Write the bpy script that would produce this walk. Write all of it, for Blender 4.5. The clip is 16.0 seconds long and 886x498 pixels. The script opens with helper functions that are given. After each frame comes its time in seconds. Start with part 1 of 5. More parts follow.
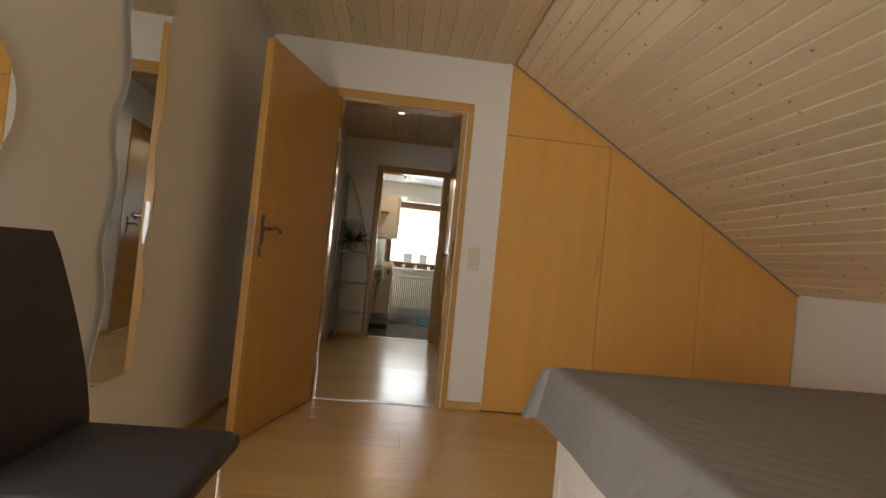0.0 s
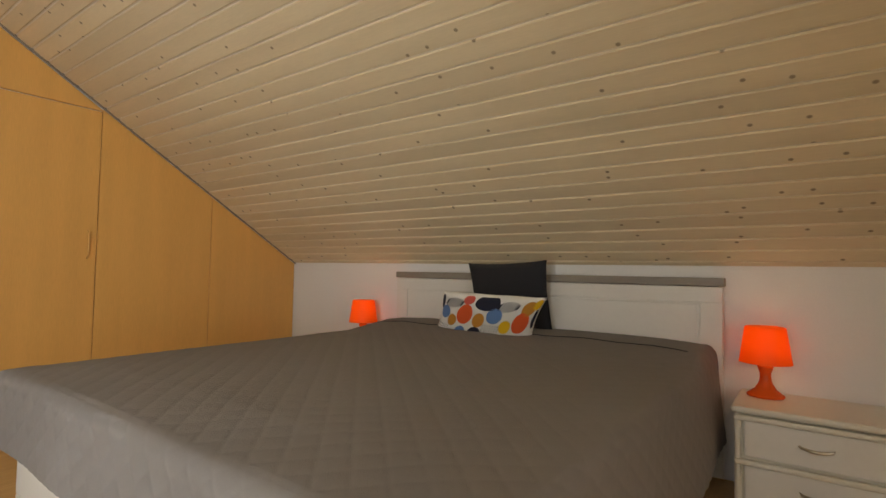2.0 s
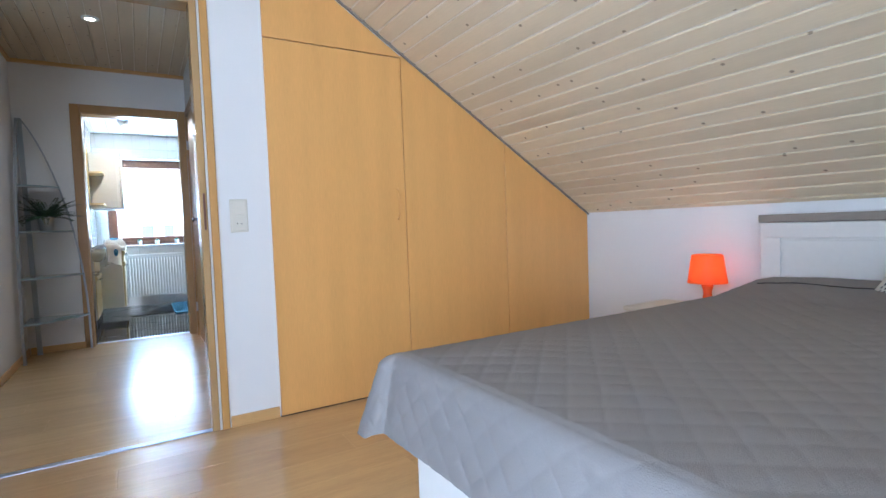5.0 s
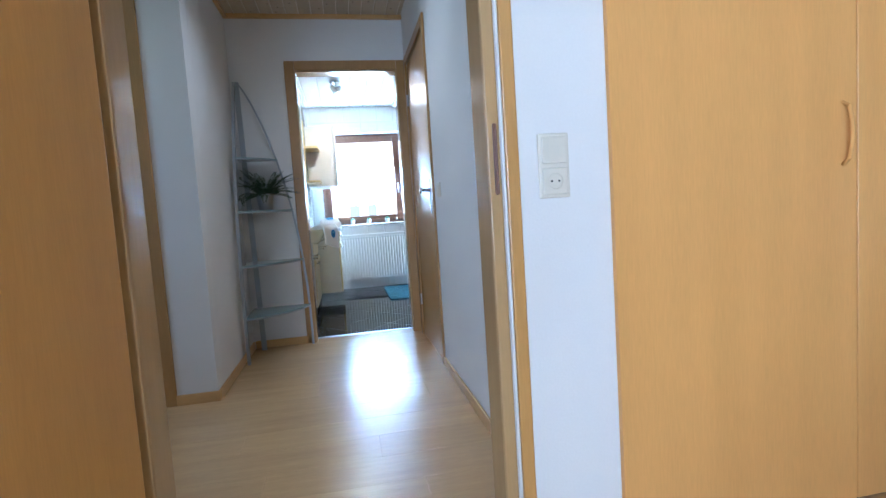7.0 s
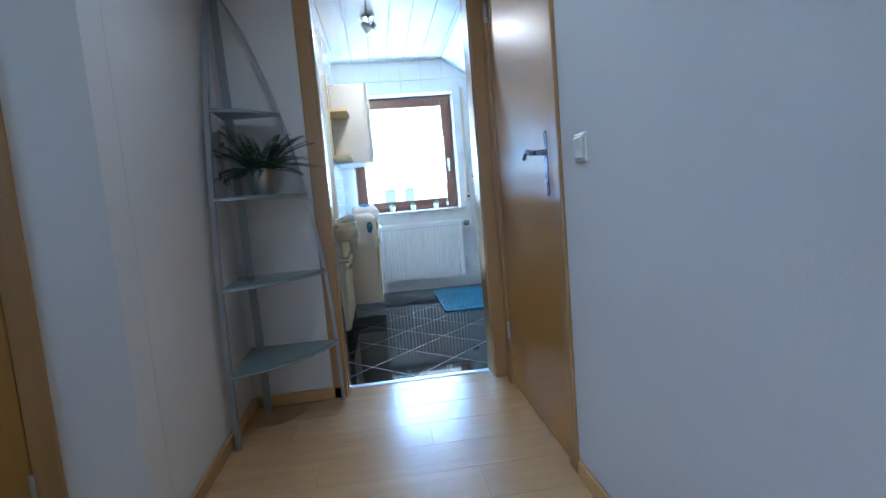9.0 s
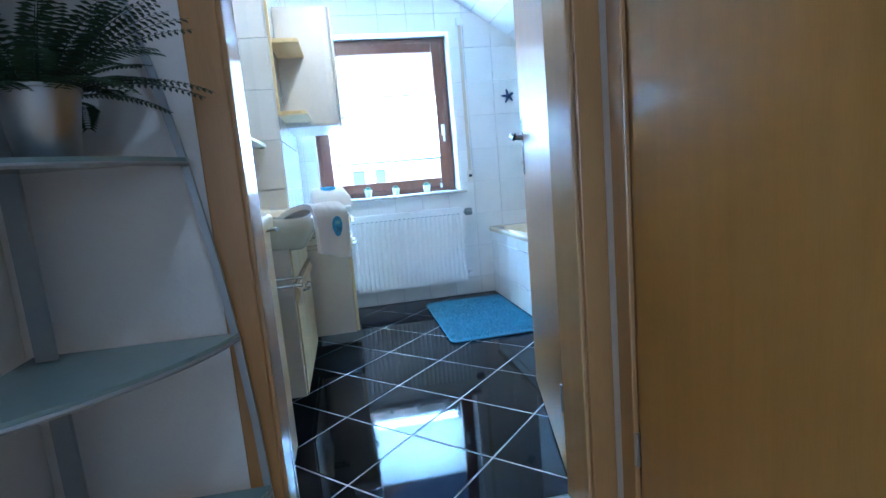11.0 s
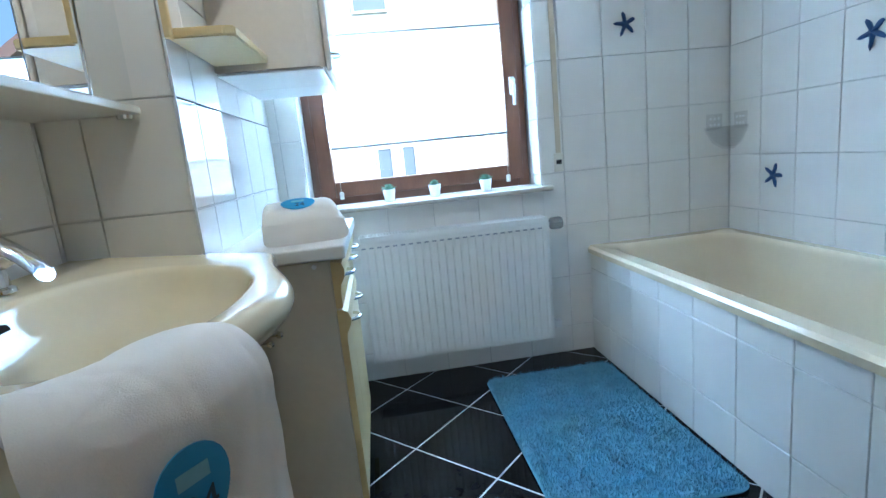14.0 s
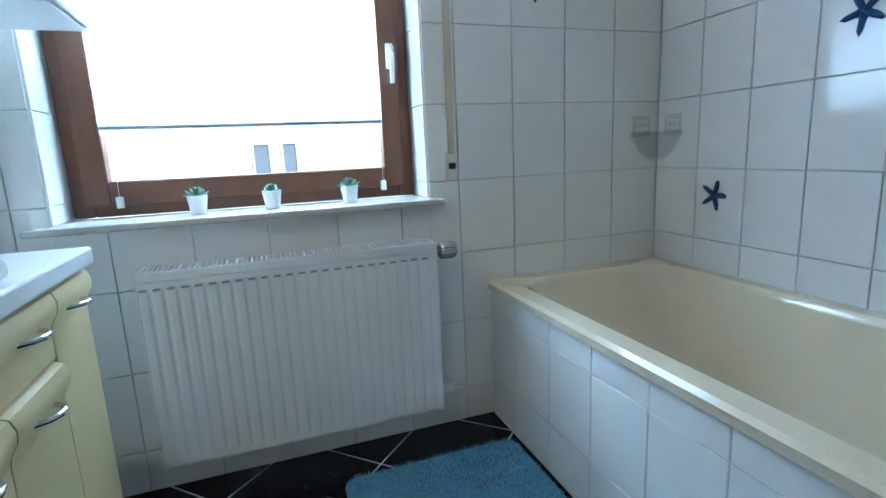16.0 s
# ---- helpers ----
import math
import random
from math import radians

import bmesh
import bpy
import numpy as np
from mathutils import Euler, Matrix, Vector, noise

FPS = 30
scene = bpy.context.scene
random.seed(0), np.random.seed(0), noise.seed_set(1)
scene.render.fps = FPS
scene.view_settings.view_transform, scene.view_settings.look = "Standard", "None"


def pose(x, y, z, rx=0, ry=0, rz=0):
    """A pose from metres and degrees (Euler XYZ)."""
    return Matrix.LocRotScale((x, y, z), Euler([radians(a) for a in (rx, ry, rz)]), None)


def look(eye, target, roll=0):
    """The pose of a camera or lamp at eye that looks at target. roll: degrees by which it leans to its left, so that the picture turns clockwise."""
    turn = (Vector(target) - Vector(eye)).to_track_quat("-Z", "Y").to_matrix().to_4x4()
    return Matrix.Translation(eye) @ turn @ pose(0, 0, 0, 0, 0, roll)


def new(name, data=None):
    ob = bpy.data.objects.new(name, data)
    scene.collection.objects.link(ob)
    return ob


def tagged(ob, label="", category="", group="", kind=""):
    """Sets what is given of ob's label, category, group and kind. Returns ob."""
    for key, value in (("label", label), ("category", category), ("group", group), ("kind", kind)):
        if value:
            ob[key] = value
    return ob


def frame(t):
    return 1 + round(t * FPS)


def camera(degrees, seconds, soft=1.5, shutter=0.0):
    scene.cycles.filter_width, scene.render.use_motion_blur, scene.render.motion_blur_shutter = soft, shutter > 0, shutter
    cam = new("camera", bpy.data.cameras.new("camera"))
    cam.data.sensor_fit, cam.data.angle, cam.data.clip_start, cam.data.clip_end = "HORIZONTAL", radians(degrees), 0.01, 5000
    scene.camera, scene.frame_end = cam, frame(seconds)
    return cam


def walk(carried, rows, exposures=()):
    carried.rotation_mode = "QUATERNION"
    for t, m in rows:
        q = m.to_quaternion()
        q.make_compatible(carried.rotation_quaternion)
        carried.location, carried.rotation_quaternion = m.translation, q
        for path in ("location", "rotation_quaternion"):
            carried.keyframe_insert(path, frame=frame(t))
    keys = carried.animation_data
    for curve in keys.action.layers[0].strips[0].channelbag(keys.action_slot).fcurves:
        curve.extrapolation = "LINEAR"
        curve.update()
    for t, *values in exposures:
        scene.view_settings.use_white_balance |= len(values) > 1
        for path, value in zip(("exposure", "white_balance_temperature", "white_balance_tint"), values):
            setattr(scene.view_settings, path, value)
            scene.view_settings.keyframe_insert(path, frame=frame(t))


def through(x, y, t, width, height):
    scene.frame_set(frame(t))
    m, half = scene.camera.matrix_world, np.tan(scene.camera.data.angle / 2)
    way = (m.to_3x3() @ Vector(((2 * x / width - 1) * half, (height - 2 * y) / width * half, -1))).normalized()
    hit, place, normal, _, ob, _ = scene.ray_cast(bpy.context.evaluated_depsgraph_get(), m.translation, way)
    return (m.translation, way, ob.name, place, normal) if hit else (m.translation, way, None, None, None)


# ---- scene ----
cam = camera(82.8, 16.0)
PATH = [
    (0, (0.336, -3.372, 0.967), (0.507, -1.38, 1.022), 5.6),
    (0.2, (0.397, -3.401, 0.94), (0.85, -1.455, 1.033), 5.2),
    (0.4, (0.384, -3.409, 0.943), (1.144, -1.562, 1.057), 4.4),
    (0.5, (0.397, -3.433, 0.953), (1.287, -1.645, 1.067), 4.0),
    (0.8, (0.465, -3.47, 0.935), (1.657, -1.87, 1.067), 3.1),
    (1, (0.46, -3.488, 0.951), (1.809, -2.016, 1.076), 2.5),
    (1.5, (0.513, -3.517, 0.927), (2.049, -2.241, 1.047), 1.8),
    (2, (0.503, -3.513, 0.939), (2.117, -2.335, 1.024), 1.0),
    (2.5, (0.503, -3.484, 0.929), (2.159, -2.362, 0.98), 0.5),
    (3, (0.538, -3.4, 0.906), (2.217, -2.313, 0.911), 0.2),
    (3.5, (0.568, -3.236, 0.888), (2.265, -2.178, 0.867), -0.1),
    (4, (0.545, -3.052, 0.87), (2.137, -1.842, 0.837), -0.4),
    (4.5, (0.496, -2.851, 0.903), (1.834, -1.366, 0.819), -1.3),
    (5, (0.422, -2.572, 0.933), (1.453, -0.861, 0.838), -2.1),
    (5.2, (0.409, -2.464, 0.929), (1.308, -0.681, 0.828), -2.5),
    (7.3, (0.305, -0.97, 0.921), (0.639, 0.996, 0.764), -4.1),
    (7.5, (0.292, -0.841, 0.925), (0.595, 1.129, 0.763), -4.4),
    (8, (0.252, -0.496, 0.902), (0.521, 1.479, 0.738), -4.5),
    (8.5, (0.259, -0.149, 0.894), (0.545, 1.821, 0.709), -4.4),
    (9, (0.279, 0.226, 0.934), (0.518, 2.2, 0.726), -4.8),
    (9.2, (0.278, 0.361, 0.927), (0.503, 2.337, 0.711), -4.7),
    (11.3, (0.252, 1.73, 0.92), (0.632, 3.672, 0.632), -5.4),
    (11.5, (0.268, 1.837, 0.912), (0.655, 3.778, 0.622), -5.7),
    (12, (0.346, 2.105, 0.946), (0.705, 4.046, 0.623), -5.4),
    (12.5, (0.35, 2.344, 0.968), (0.681, 4.285, 0.616), -5.2),
    (13, (0.336, 2.594, 0.983), (0.688, 4.528, 0.618), -5.1),
    (13.5, (0.345, 2.83, 0.965), (0.691, 4.765, 0.595), -5.0),
    (14, (0.369, 3.086, 0.999), (0.603, 5.038, 0.631), -5.7),
    (14.5, (0.382, 3.232, 0.999), (0.587, 5.188, 0.638), -5.6),
    (15, (0.399, 3.43, 0.994), (0.638, 5.382, 0.626), -5.2),
    (15.5, (0.442, 3.588, 0.982), (0.732, 5.532, 0.61), -4.8),
    (16, (0.608, 3.737, 0.965), (1.256, 5.589, 0.582), -2.6),
]
# seconds, stops, white balance
EXPOSURES = [
    (0, 0.38, 7800, 16), (1.0, 0.47, 7600, 14), (2.5, 1.0, 6900, 12), (3.5, 1.25, 5900, 10), (4.2, 1.5, 5300, 10), (5.0, 1.75, 4800, 10), (7.3, 1.85, 4550, 8), (8.0, 1.6, 4500, 8), (8.5, 1.62, 4450, 8), (9.0, 1.48, 4350, 7),
    (11.3, 1.65, 4100, 6), (12.0, 1.45, 4350, 6), (13.0, 1.2, 4450, 6), (14.5, 1.0, 4750, 6), (15.5, 0.72, 4800, 6), (16.0, 0.6, 4900, 6),
]
walk(cam, [(t, look(eye, target, roll)) for t, eye, target, roll in PATH], EXPOSURES)

# ---- world and lamps ----
world = bpy.data.worlds.new("sky")
scene.world = world
world.use_nodes = True
nt = world.node_tree
sky = nt.nodes.new("ShaderNodeTexSky")
sky.sky_type, sky.sun_disc = "NISHITA", False
sky.sun_elevation, sky.sun_rotation = radians(45), radians(150)
sky.dust_density, sky.ozone_density = 7.0, 0.6
nt.links.new(sky.outputs[0], nt.nodes["Background"].inputs[0])
nt.nodes["Background"].inputs[1].default_value = 0.15

sun = bpy.data.lights.new("sun", "SUN")
sun.energy, sun.angle, sun.color = 5.0, radians(0.6), (1.0, 0.95, 0.88)
new("sun", sun).matrix_world = look((0, 0, 0), (-0.5, 0.85, -1.0))


def area(name, eye, target, w, h, watts, col=(1, 1, 1)):
    l = bpy.data.lights.new(name, "AREA")
    l.shape, l.size, l.size_y, l.energy, l.color = "RECTANGLE", w, h, watts, col
    ob = new(name, l)
    ob.matrix_world = look(eye, target)
    return ob


def point(name, at, watts, col, size=0.03):
    l = bpy.data.lights.new(name, "POINT")
    l.energy, l.color, l.shadow_soft_size = watts, col, size
    new(name, l).location = at
    return l


# fill light from an added gable window, unseen behind the walk's first step
area("gable_daylight", (-0.05, -5.63, 1.45), (0.3, 0, 1.30), 0.75, 1.1, 7.0, (1.0, 0.95, 0.88))
# daylight of the balcony door in the bedroom's long wall, behind the chair
area("balcony_daylight", (-0.65, -3.05, 1.10), (0.6, -1.3, 1.25), 0.95, 1.9, 14, (0.86, 0.94, 1.0)).data.spread = radians(140)
# added fill light for the hallway, set in an unseen end window
area("stair_daylight", (-1.85, 0.85, 1.5), (2, 1.2, 1.2), 0.7, 0.9, 0.9, (0.76, 0.90, 1.0))
# daylight behind the bathroom's blind and at its two slots
area("bath_daylight", (0.6, 5.60, 1.31), (0.6, 0, 1.31), 0.80, 0.47, 19, (0.70, 0.88, 1.0))
# lit ceiling spots of the hallway; the weak second one is unseen, added fill
for sx, sy, watts in ((0.224, 1.51, 6.0), (-0.75, 0.95, 0.9)):
    sp = bpy.data.lights.new("hall_spot", "SPOT")
    sp.energy, sp.spot_size, sp.spot_blend, sp.color, sp.shadow_soft_size = watts, radians(150), 0.9, (1.0, 0.92, 0.82), 0.04
    so = new("hall_spot", sp)
    so.location = (sx, sy, 2.36)
# lit heads of the bathroom's ceiling spotlight
SPOT_HEADS = ((25, -0.03, -0.02), (140, 0.045, 0.0), (265, 0.01, 0.045))
for ang, dx, dy in SPOT_HEADS:
    sp = bpy.data.lights.new("bath_spot", "SPOT")
    sp.energy, sp.spot_size, sp.spot_blend, sp.color, sp.shadow_soft_size = 11.0, radians(165), 0.6, (1.0, 0.80, 0.56), 0.03
    d = Vector((math.cos(radians(ang)) * 0.7, math.sin(radians(ang)) * 0.7, -0.7)).normalized()
    eye = Vector((0.33 + dx, 4.05 + dy, 2.21)) + d * 0.075
    new("bath_spot", sp).matrix_world = look(eye, eye + d)
# bulbs of the two bedside lamps
point("bedside_bulb", (3.02, -1.0, 0.655), 0.17, (1.0, 0.60, 0.30))
point("bedside_bulb", (3.05, -3.357, 0.655), 0.17, (1.0, 0.60, 0.30))


# ---- materials ----
def mat(name, col, rough=0.5, metal=0.0, grain=None, var=0.12, bump=0.0, bscale=60.0, coat=0.0, spec=0.5, island=False, objrand=0.0, blotch=2.0):
    """Principled surface: base colour with two scales of variation, fine relief. grain: stretch (x, y, z) for wood."""
    m = bpy.data.materials.new(name)
    m.use_nodes = True
    t = m.node_tree
    b = t.nodes["Principled BSDF"]
    b.inputs["Metallic"].default_value = metal
    b.inputs["Roughness"].default_value = rough
    b.inputs["Coat Weight"].default_value = coat
    b.inputs["Specular IOR Level"].default_value = spec
    co = t.nodes.new("ShaderNodeTexCoord")
    src = co.outputs["Object"]
    mp = t.nodes.new("ShaderNodeMapping")
    t.links.new(src, mp.inputs["Vector"])
    if grain:
        mp.inputs["Scale"].default_value = grain
    big = t.nodes.new("ShaderNodeTexNoise")
    big.inputs["Scale"].default_value, big.inputs["Detail"].default_value = blotch, 4
    t.links.new(mp.outputs[0], big.inputs["Vector"])
    fine = t.nodes.new("ShaderNodeTexNoise")
    fine.inputs["Scale"].default_value, fine.inputs["Detail"].default_value = bscale, 6
    t.links.new(mp.outputs[0], fine.inputs["Vector"])
    mixn = t.nodes.new("ShaderNodeMix")
    mixn.inputs[0].default_value = 0.45
    t.links.new(big.outputs[0], mixn.inputs[2])
    t.links.new(fine.outputs[0], mixn.inputs[3])
    ramp = t.nodes.new("ShaderNodeValToRGB")
    e = ramp.color_ramp.elements
    e[0].position, e[1].position = 0.3, 0.7
    e[0].color = (*[max(0.0, c * (1 - var)) for c in col], 1)
    e[1].color = (*[min(1.0, c * (1 + var)) for c in col], 1)
    t.links.new(mixn.outputs[0], ramp.inputs[0])
    out = ramp.outputs[0]
    if island or objrand:
        if island:
            g = t.nodes.new("ShaderNodeNewGeometry")
            r = g.outputs["Random Per Island"]
            amt = 0.07
        else:
            r = t.nodes.new("ShaderNodeObjectInfo").outputs["Random"]
            amt = objrand
        mr = t.nodes.new("ShaderNodeMapRange")
        mr.inputs[3].default_value, mr.inputs[4].default_value = 1 - amt, 1 + amt
        t.links.new(r, mr.inputs[0])
        hsv = t.nodes.new("ShaderNodeHueSaturation")
        t.links.new(mr.outputs[0], hsv.inputs["Value"])
        t.links.new(out, hsv.inputs["Color"])
        out = hsv.outputs[0]
    t.links.new(out, b.inputs["Base Color"])
    if rough > 0.04 and not metal:
        rr = t.nodes.new("ShaderNodeMapRange")
        rr.inputs[3].default_value, rr.inputs[4].default_value = rough * 0.8, min(1, rough * 1.25)
        t.links.new(big.outputs[0], rr.inputs[0])
        t.links.new(rr.outputs[0], b.inputs["Roughness"])
    if bump:
        bp = t.nodes.new("ShaderNodeBump")
        bp.inputs["Strength"].default_value, bp.inputs["Distance"].default_value = bump, 0.002
        t.links.new(fine.outputs[0], bp.inputs["Height"])
        t.links.new(bp.outputs[0], b.inputs["Normal"])
    return m


def knotty(name, col, knot, stretch, rough=0.55):
    """Pine boards with dark knots and darker growth lines; the boards differ island by island."""
    m = mat(name, col, rough, grain=stretch, var=0.07, bump=0.1, bscale=30, island=True)
    t = m.node_tree
    b = t.nodes["Principled BSDF"]
    base = b.inputs["Base Color"].links[0].from_socket
    co = t.nodes.new("ShaderNodeTexCoord")
    g = t.nodes.new("ShaderNodeNewGeometry")
    mp = t.nodes.new("ShaderNodeMapping")
    mp.inputs["Scale"].default_value = (1.0, 0.75, 1.0)
    off = t.nodes.new("ShaderNodeCombineXYZ")
    mul = t.nodes.new("ShaderNodeMath")
    mul.operation, mul.inputs[1].default_value = "MULTIPLY", 37.0
    t.links.new(g.outputs["Random Per Island"], mul.inputs[0])
    t.links.new(mul.outputs[0], off.inputs[1])
    t.links.new(off.outputs[0], mp.inputs["Location"])
    t.links.new(co.outputs["Object"], mp.inputs["Vector"])
    v = t.nodes.new("ShaderNodeTexVoronoi")
    v.voronoi_dimensions = "2D"
    v.inputs["Scale"].default_value = 7.6
    t.links.new(mp.outputs[0], v.inputs["Vector"])
    r = t.nodes.new("ShaderNodeValToRGB")
    r.color_ramp.elements[0].position, r.color_ramp.elements[1].position = 0.03, 0.06
    r.color_ramp.elements[0].color, r.color_ramp.elements[1].color = (1, 1, 1, 1), (0, 0, 0, 1)
    t.links.new(v.outputs["Distance"], r.inputs[0])
    keep = t.nodes.new("ShaderNodeMath")
    keep.operation, keep.inputs[1].default_value = "GREATER_THAN", 0.38
    sepc = t.nodes.new("ShaderNodeSeparateColor")
    t.links.new(v.outputs["Color"], sepc.inputs[0])
    t.links.new(sepc.outputs[0], keep.inputs[0])
    fac = t.nodes.new("ShaderNodeMath")
    fac.operation = "MULTIPLY"
    t.links.new(r.outputs[0], fac.inputs[0])
    t.links.new(keep.outputs[0], fac.inputs[1])
    mx = t.nodes.new("ShaderNodeMix")
    mx.data_type = "RGBA"
    t.links.new(fac.outputs[0], mx.inputs[0])
    t.links.new(base, mx.inputs[6])
    mx.inputs[7].default_value = (*knot, 1)
    t.links.new(mx.outputs[2], b.inputs["Base Color"])
    return m


def glow(name, col, strength):
    m = bpy.data.materials.new(name)
    m.use_nodes = True
    b = m.node_tree.nodes["Principled BSDF"]
    b.inputs["Base Color"].default_value = (*col, 1)
    b.inputs["Emission Color"].default_value = (*col, 1)
    b.inputs["Emission Strength"].default_value = strength
    return m


def thin(name, col, through=0.6, rough=0.6):
    """Cloth or plastic that lets light through."""
    m = mat(name, col, rough, var=0.05)
    t = m.node_tree
    b = t.nodes["Principled BSDF"]
    tr = t.nodes.new("ShaderNodeBsdfTranslucent")
    tr.inputs[0].default_value = (*col, 1)
    mx = t.nodes.new("ShaderNodeMixShader")
    mx.inputs[0].default_value = through
    out = t.nodes["Material Output"]
    t.links.new(b.outputs[0], mx.inputs[1])
    t.links.new(tr.outputs[0], mx.inputs[2])
    t.links.new(mx.outputs[0], out.inputs[0])
    return m


def glass(name, col, rough=0.02, ior=1.45):
    m = bpy.data.materials.new(name)
    m.use_nodes = True
    b = m.node_tree.nodes["Principled BSDF"]
    b.inputs["Base Color"].default_value = (*col, 1)
    b.inputs["Transmission Weight"].default_value = 1
    b.inputs["Roughness"].default_value, b.inputs["IOR"].default_value = rough, ior
    return m


PAINT = mat("white wall paint", (0.78, 0.77, 0.75), 0.75, var=0.03, bump=0.25, bscale=160)
VENEER = mat("beech veneer", (0.72, 0.39, 0.11), 0.38, grain=(9, 9, 0.8), var=0.09, bump=0.04, bscale=22, blotch=1.2)
DOORWOOD = mat("oak door lacquer", (0.41, 0.215, 0.04), 0.33, grain=(22, 22, 0.9), var=0.10, bscale=26, coat=0.1, spec=0.4, blotch=1.5)
LEAFWOOD = mat("orange-brown beech veneer", (0.52, 0.275, 0.065), 0.34, grain=(14, 14, 0.8), var=0.1, bump=0.04, bscale=24, coat=0.1, blotch=1.2)
CASING = mat("beech casing", (0.55, 0.31, 0.09), 0.32, grain=(12, 12, 0.9), var=0.1, bump=0.04, bscale=24, coat=0.2)
CASING2 = mat("brown oak casing", (0.38, 0.215, 0.07), 0.36, grain=(12, 12, 0.9), var=0.12, bump=0.04, bscale=24, coat=0.12)
CASINGLIGHT = mat("glossy pale beech lining", (0.46, 0.30, 0.13), 0.2, grain=(12, 12, 0.9), var=0.08, coat=0.25, bscale=24)
BASEW = mat("beech skirting", (0.6, 0.37, 0.14), 0.35, grain=(1.5, 1.5, 12), var=0.1, bscale=24)
PLANK = mat("beech laminate", (0.60, 0.40, 0.185), 0.24, grain=(1.2, 14, 8), var=0.12, bump=0.02, bscale=18, objrand=0.06, coat=0.15)
PINE = knotty("pine ceiling boards", (0.71, 0.58, 0.385), (0.27, 0.195, 0.12), (7, 0.6, 7))
# pale tone paints in the light that the board joints catch
PINEJOINT = mat("lit board tongue", (0.78, 0.70, 0.58), 0.5, var=0.06)
# same pine with a base colour about a fifth darker, for the hallway
PINEH = knotty("darker pine boards", (0.57, 0.47, 0.325), (0.27, 0.195, 0.12), (7, 0.6, 7))
BOARDWHITE = mat("white ceiling panel", (0.80, 0.80, 0.79), 0.35, var=0.03, island=False)
COVER = mat("grey-brown quilted cotton", (0.225, 0.206, 0.195), 0.85, var=0.1, bump=0.5, bscale=420)
WHITEWOOD = mat("white lacquered wood", (0.74, 0.72, 0.67), 0.35, var=0.03, bump=0.03, bscale=40)
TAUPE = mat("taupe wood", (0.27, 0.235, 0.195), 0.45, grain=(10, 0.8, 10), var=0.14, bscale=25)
CREAM = mat("cream lacquer", (0.71, 0.68, 0.58), 0.35, var=0.04)
BLACKCLOTH = mat("black cotton", (0.018, 0.018, 0.022), 0.9, var=0.2, bump=0.4, bscale=500)
PRINTCLOTH = mat("white printed cotton", (0.78, 0.76, 0.70), 0.85, var=0.04, bump=0.4, bscale=450)
CHAIRCLOTH = mat("charcoal leatherette", (0.022, 0.021, 0.023), 0.55, var=0.2, bump=0.3, bscale=260)
CHROME = mat("chrome", (0.72, 0.73, 0.75), 0.12, metal=1.0, var=0.03)
STEEL = mat("brushed aluminium", (0.55, 0.57, 0.60), 0.38, metal=1.0, var=0.05)
SILVERPAINT = mat("silver-grey paint", (0.36, 0.39, 0.42), 0.4, metal=0.4, var=0.06)
BRASS = mat("aged champagne metal", (0.5, 0.44, 0.34), 0.3, metal=1.0, var=0.08)
IRON = mat("polished dark nickel", (0.24, 0.25, 0.27), 0.26, metal=1.0, var=0.1, bump=0.1, bscale=60)
MIRROR = mat("mirror silver", (0.9, 0.92, 0.92), 0.01, metal=1.0, var=0.0)
SHADE = thin("orange lampshade plastic", (1.0, 0.32, 0.06), 0.75, 0.4)
ORANGE = thin("orange lamp plastic", (0.95, 0.2, 0.03), 0.45, 0.2)
SWITCH = mat("cream switch plastic", (0.70, 0.66, 0.56), 0.35, var=0.03)
WHITEPLASTIC = mat("white plastic", (0.78, 0.78, 0.76), 0.35, var=0.03)
SILVERPLASTIC = mat("silver plastic", (0.42, 0.42, 0.41), 0.25, metal=0.6, var=0.08)
DARK = mat("dark slot", (0.01, 0.01, 0.01), 0.8, var=0.1)
TILE = mat("white glazed tile", (0.82, 0.80, 0.75), 0.06, var=0.03, objrand=0.012, coat=0.0, bump=0.008, bscale=7)
GROUT = mat("grey grout", (0.66, 0.65, 0.62), 0.85, var=0.12, bump=0.2, bscale=200)
FLOORTILE = mat("polished black stone tile", (0.010, 0.011, 0.013), 0.05, var=0.4, objrand=0.25, coat=0.0, spec=0.22, bump=0.01, bscale=30, blotch=5)
FGROUT = mat("light floor grout", (0.52, 0.53, 0.53), 0.8, var=0.15)
CERAMIC = mat("champagne sanitary ceramic", (0.78, 0.69, 0.47), 0.06, var=0.02, coat=0.5)
ENAMEL = mat("champagne enamel", (0.77, 0.66, 0.46), 0.08, var=0.02, coat=0.5)
BATHCREAM = mat("cream foil fronts", (0.66, 0.52, 0.25), 0.4, var=0.05)
BATHPALE = mat("pale beige carcass", (0.64, 0.60, 0.53), 0.35, var=0.04)
BATHGREY = mat("pale grey carcass", (0.61, 0.56, 0.45), 0.4, var=0.04)
RADWHITE = mat("white radiator enamel", (0.78, 0.775, 0.74), 0.3, var=0.02)
WINWOOD = mat("brown window frame", (0.15, 0.062, 0.03), 0.35, grain=(12, 12, 1), var=0.2, bscale=25)
MARBLE = mat("beige marble sill", (0.56, 0.52, 0.46), 0.2, var=0.14, blotch=9)
TERRY = mat("white terry cloth", (0.86, 0.83, 0.77), 0.95, var=0.05, bump=0.35, bscale=800)
LABELBLUE = mat("blue print", (0.055, 0.27, 0.52), 0.7, var=0.08)
LABELPALE = mat("pale blue print", (0.22, 0.46, 0.56), 0.7, var=0.08)
INK = mat("dark print", (0.02, 0.05, 0.08), 0.7, var=0.1)
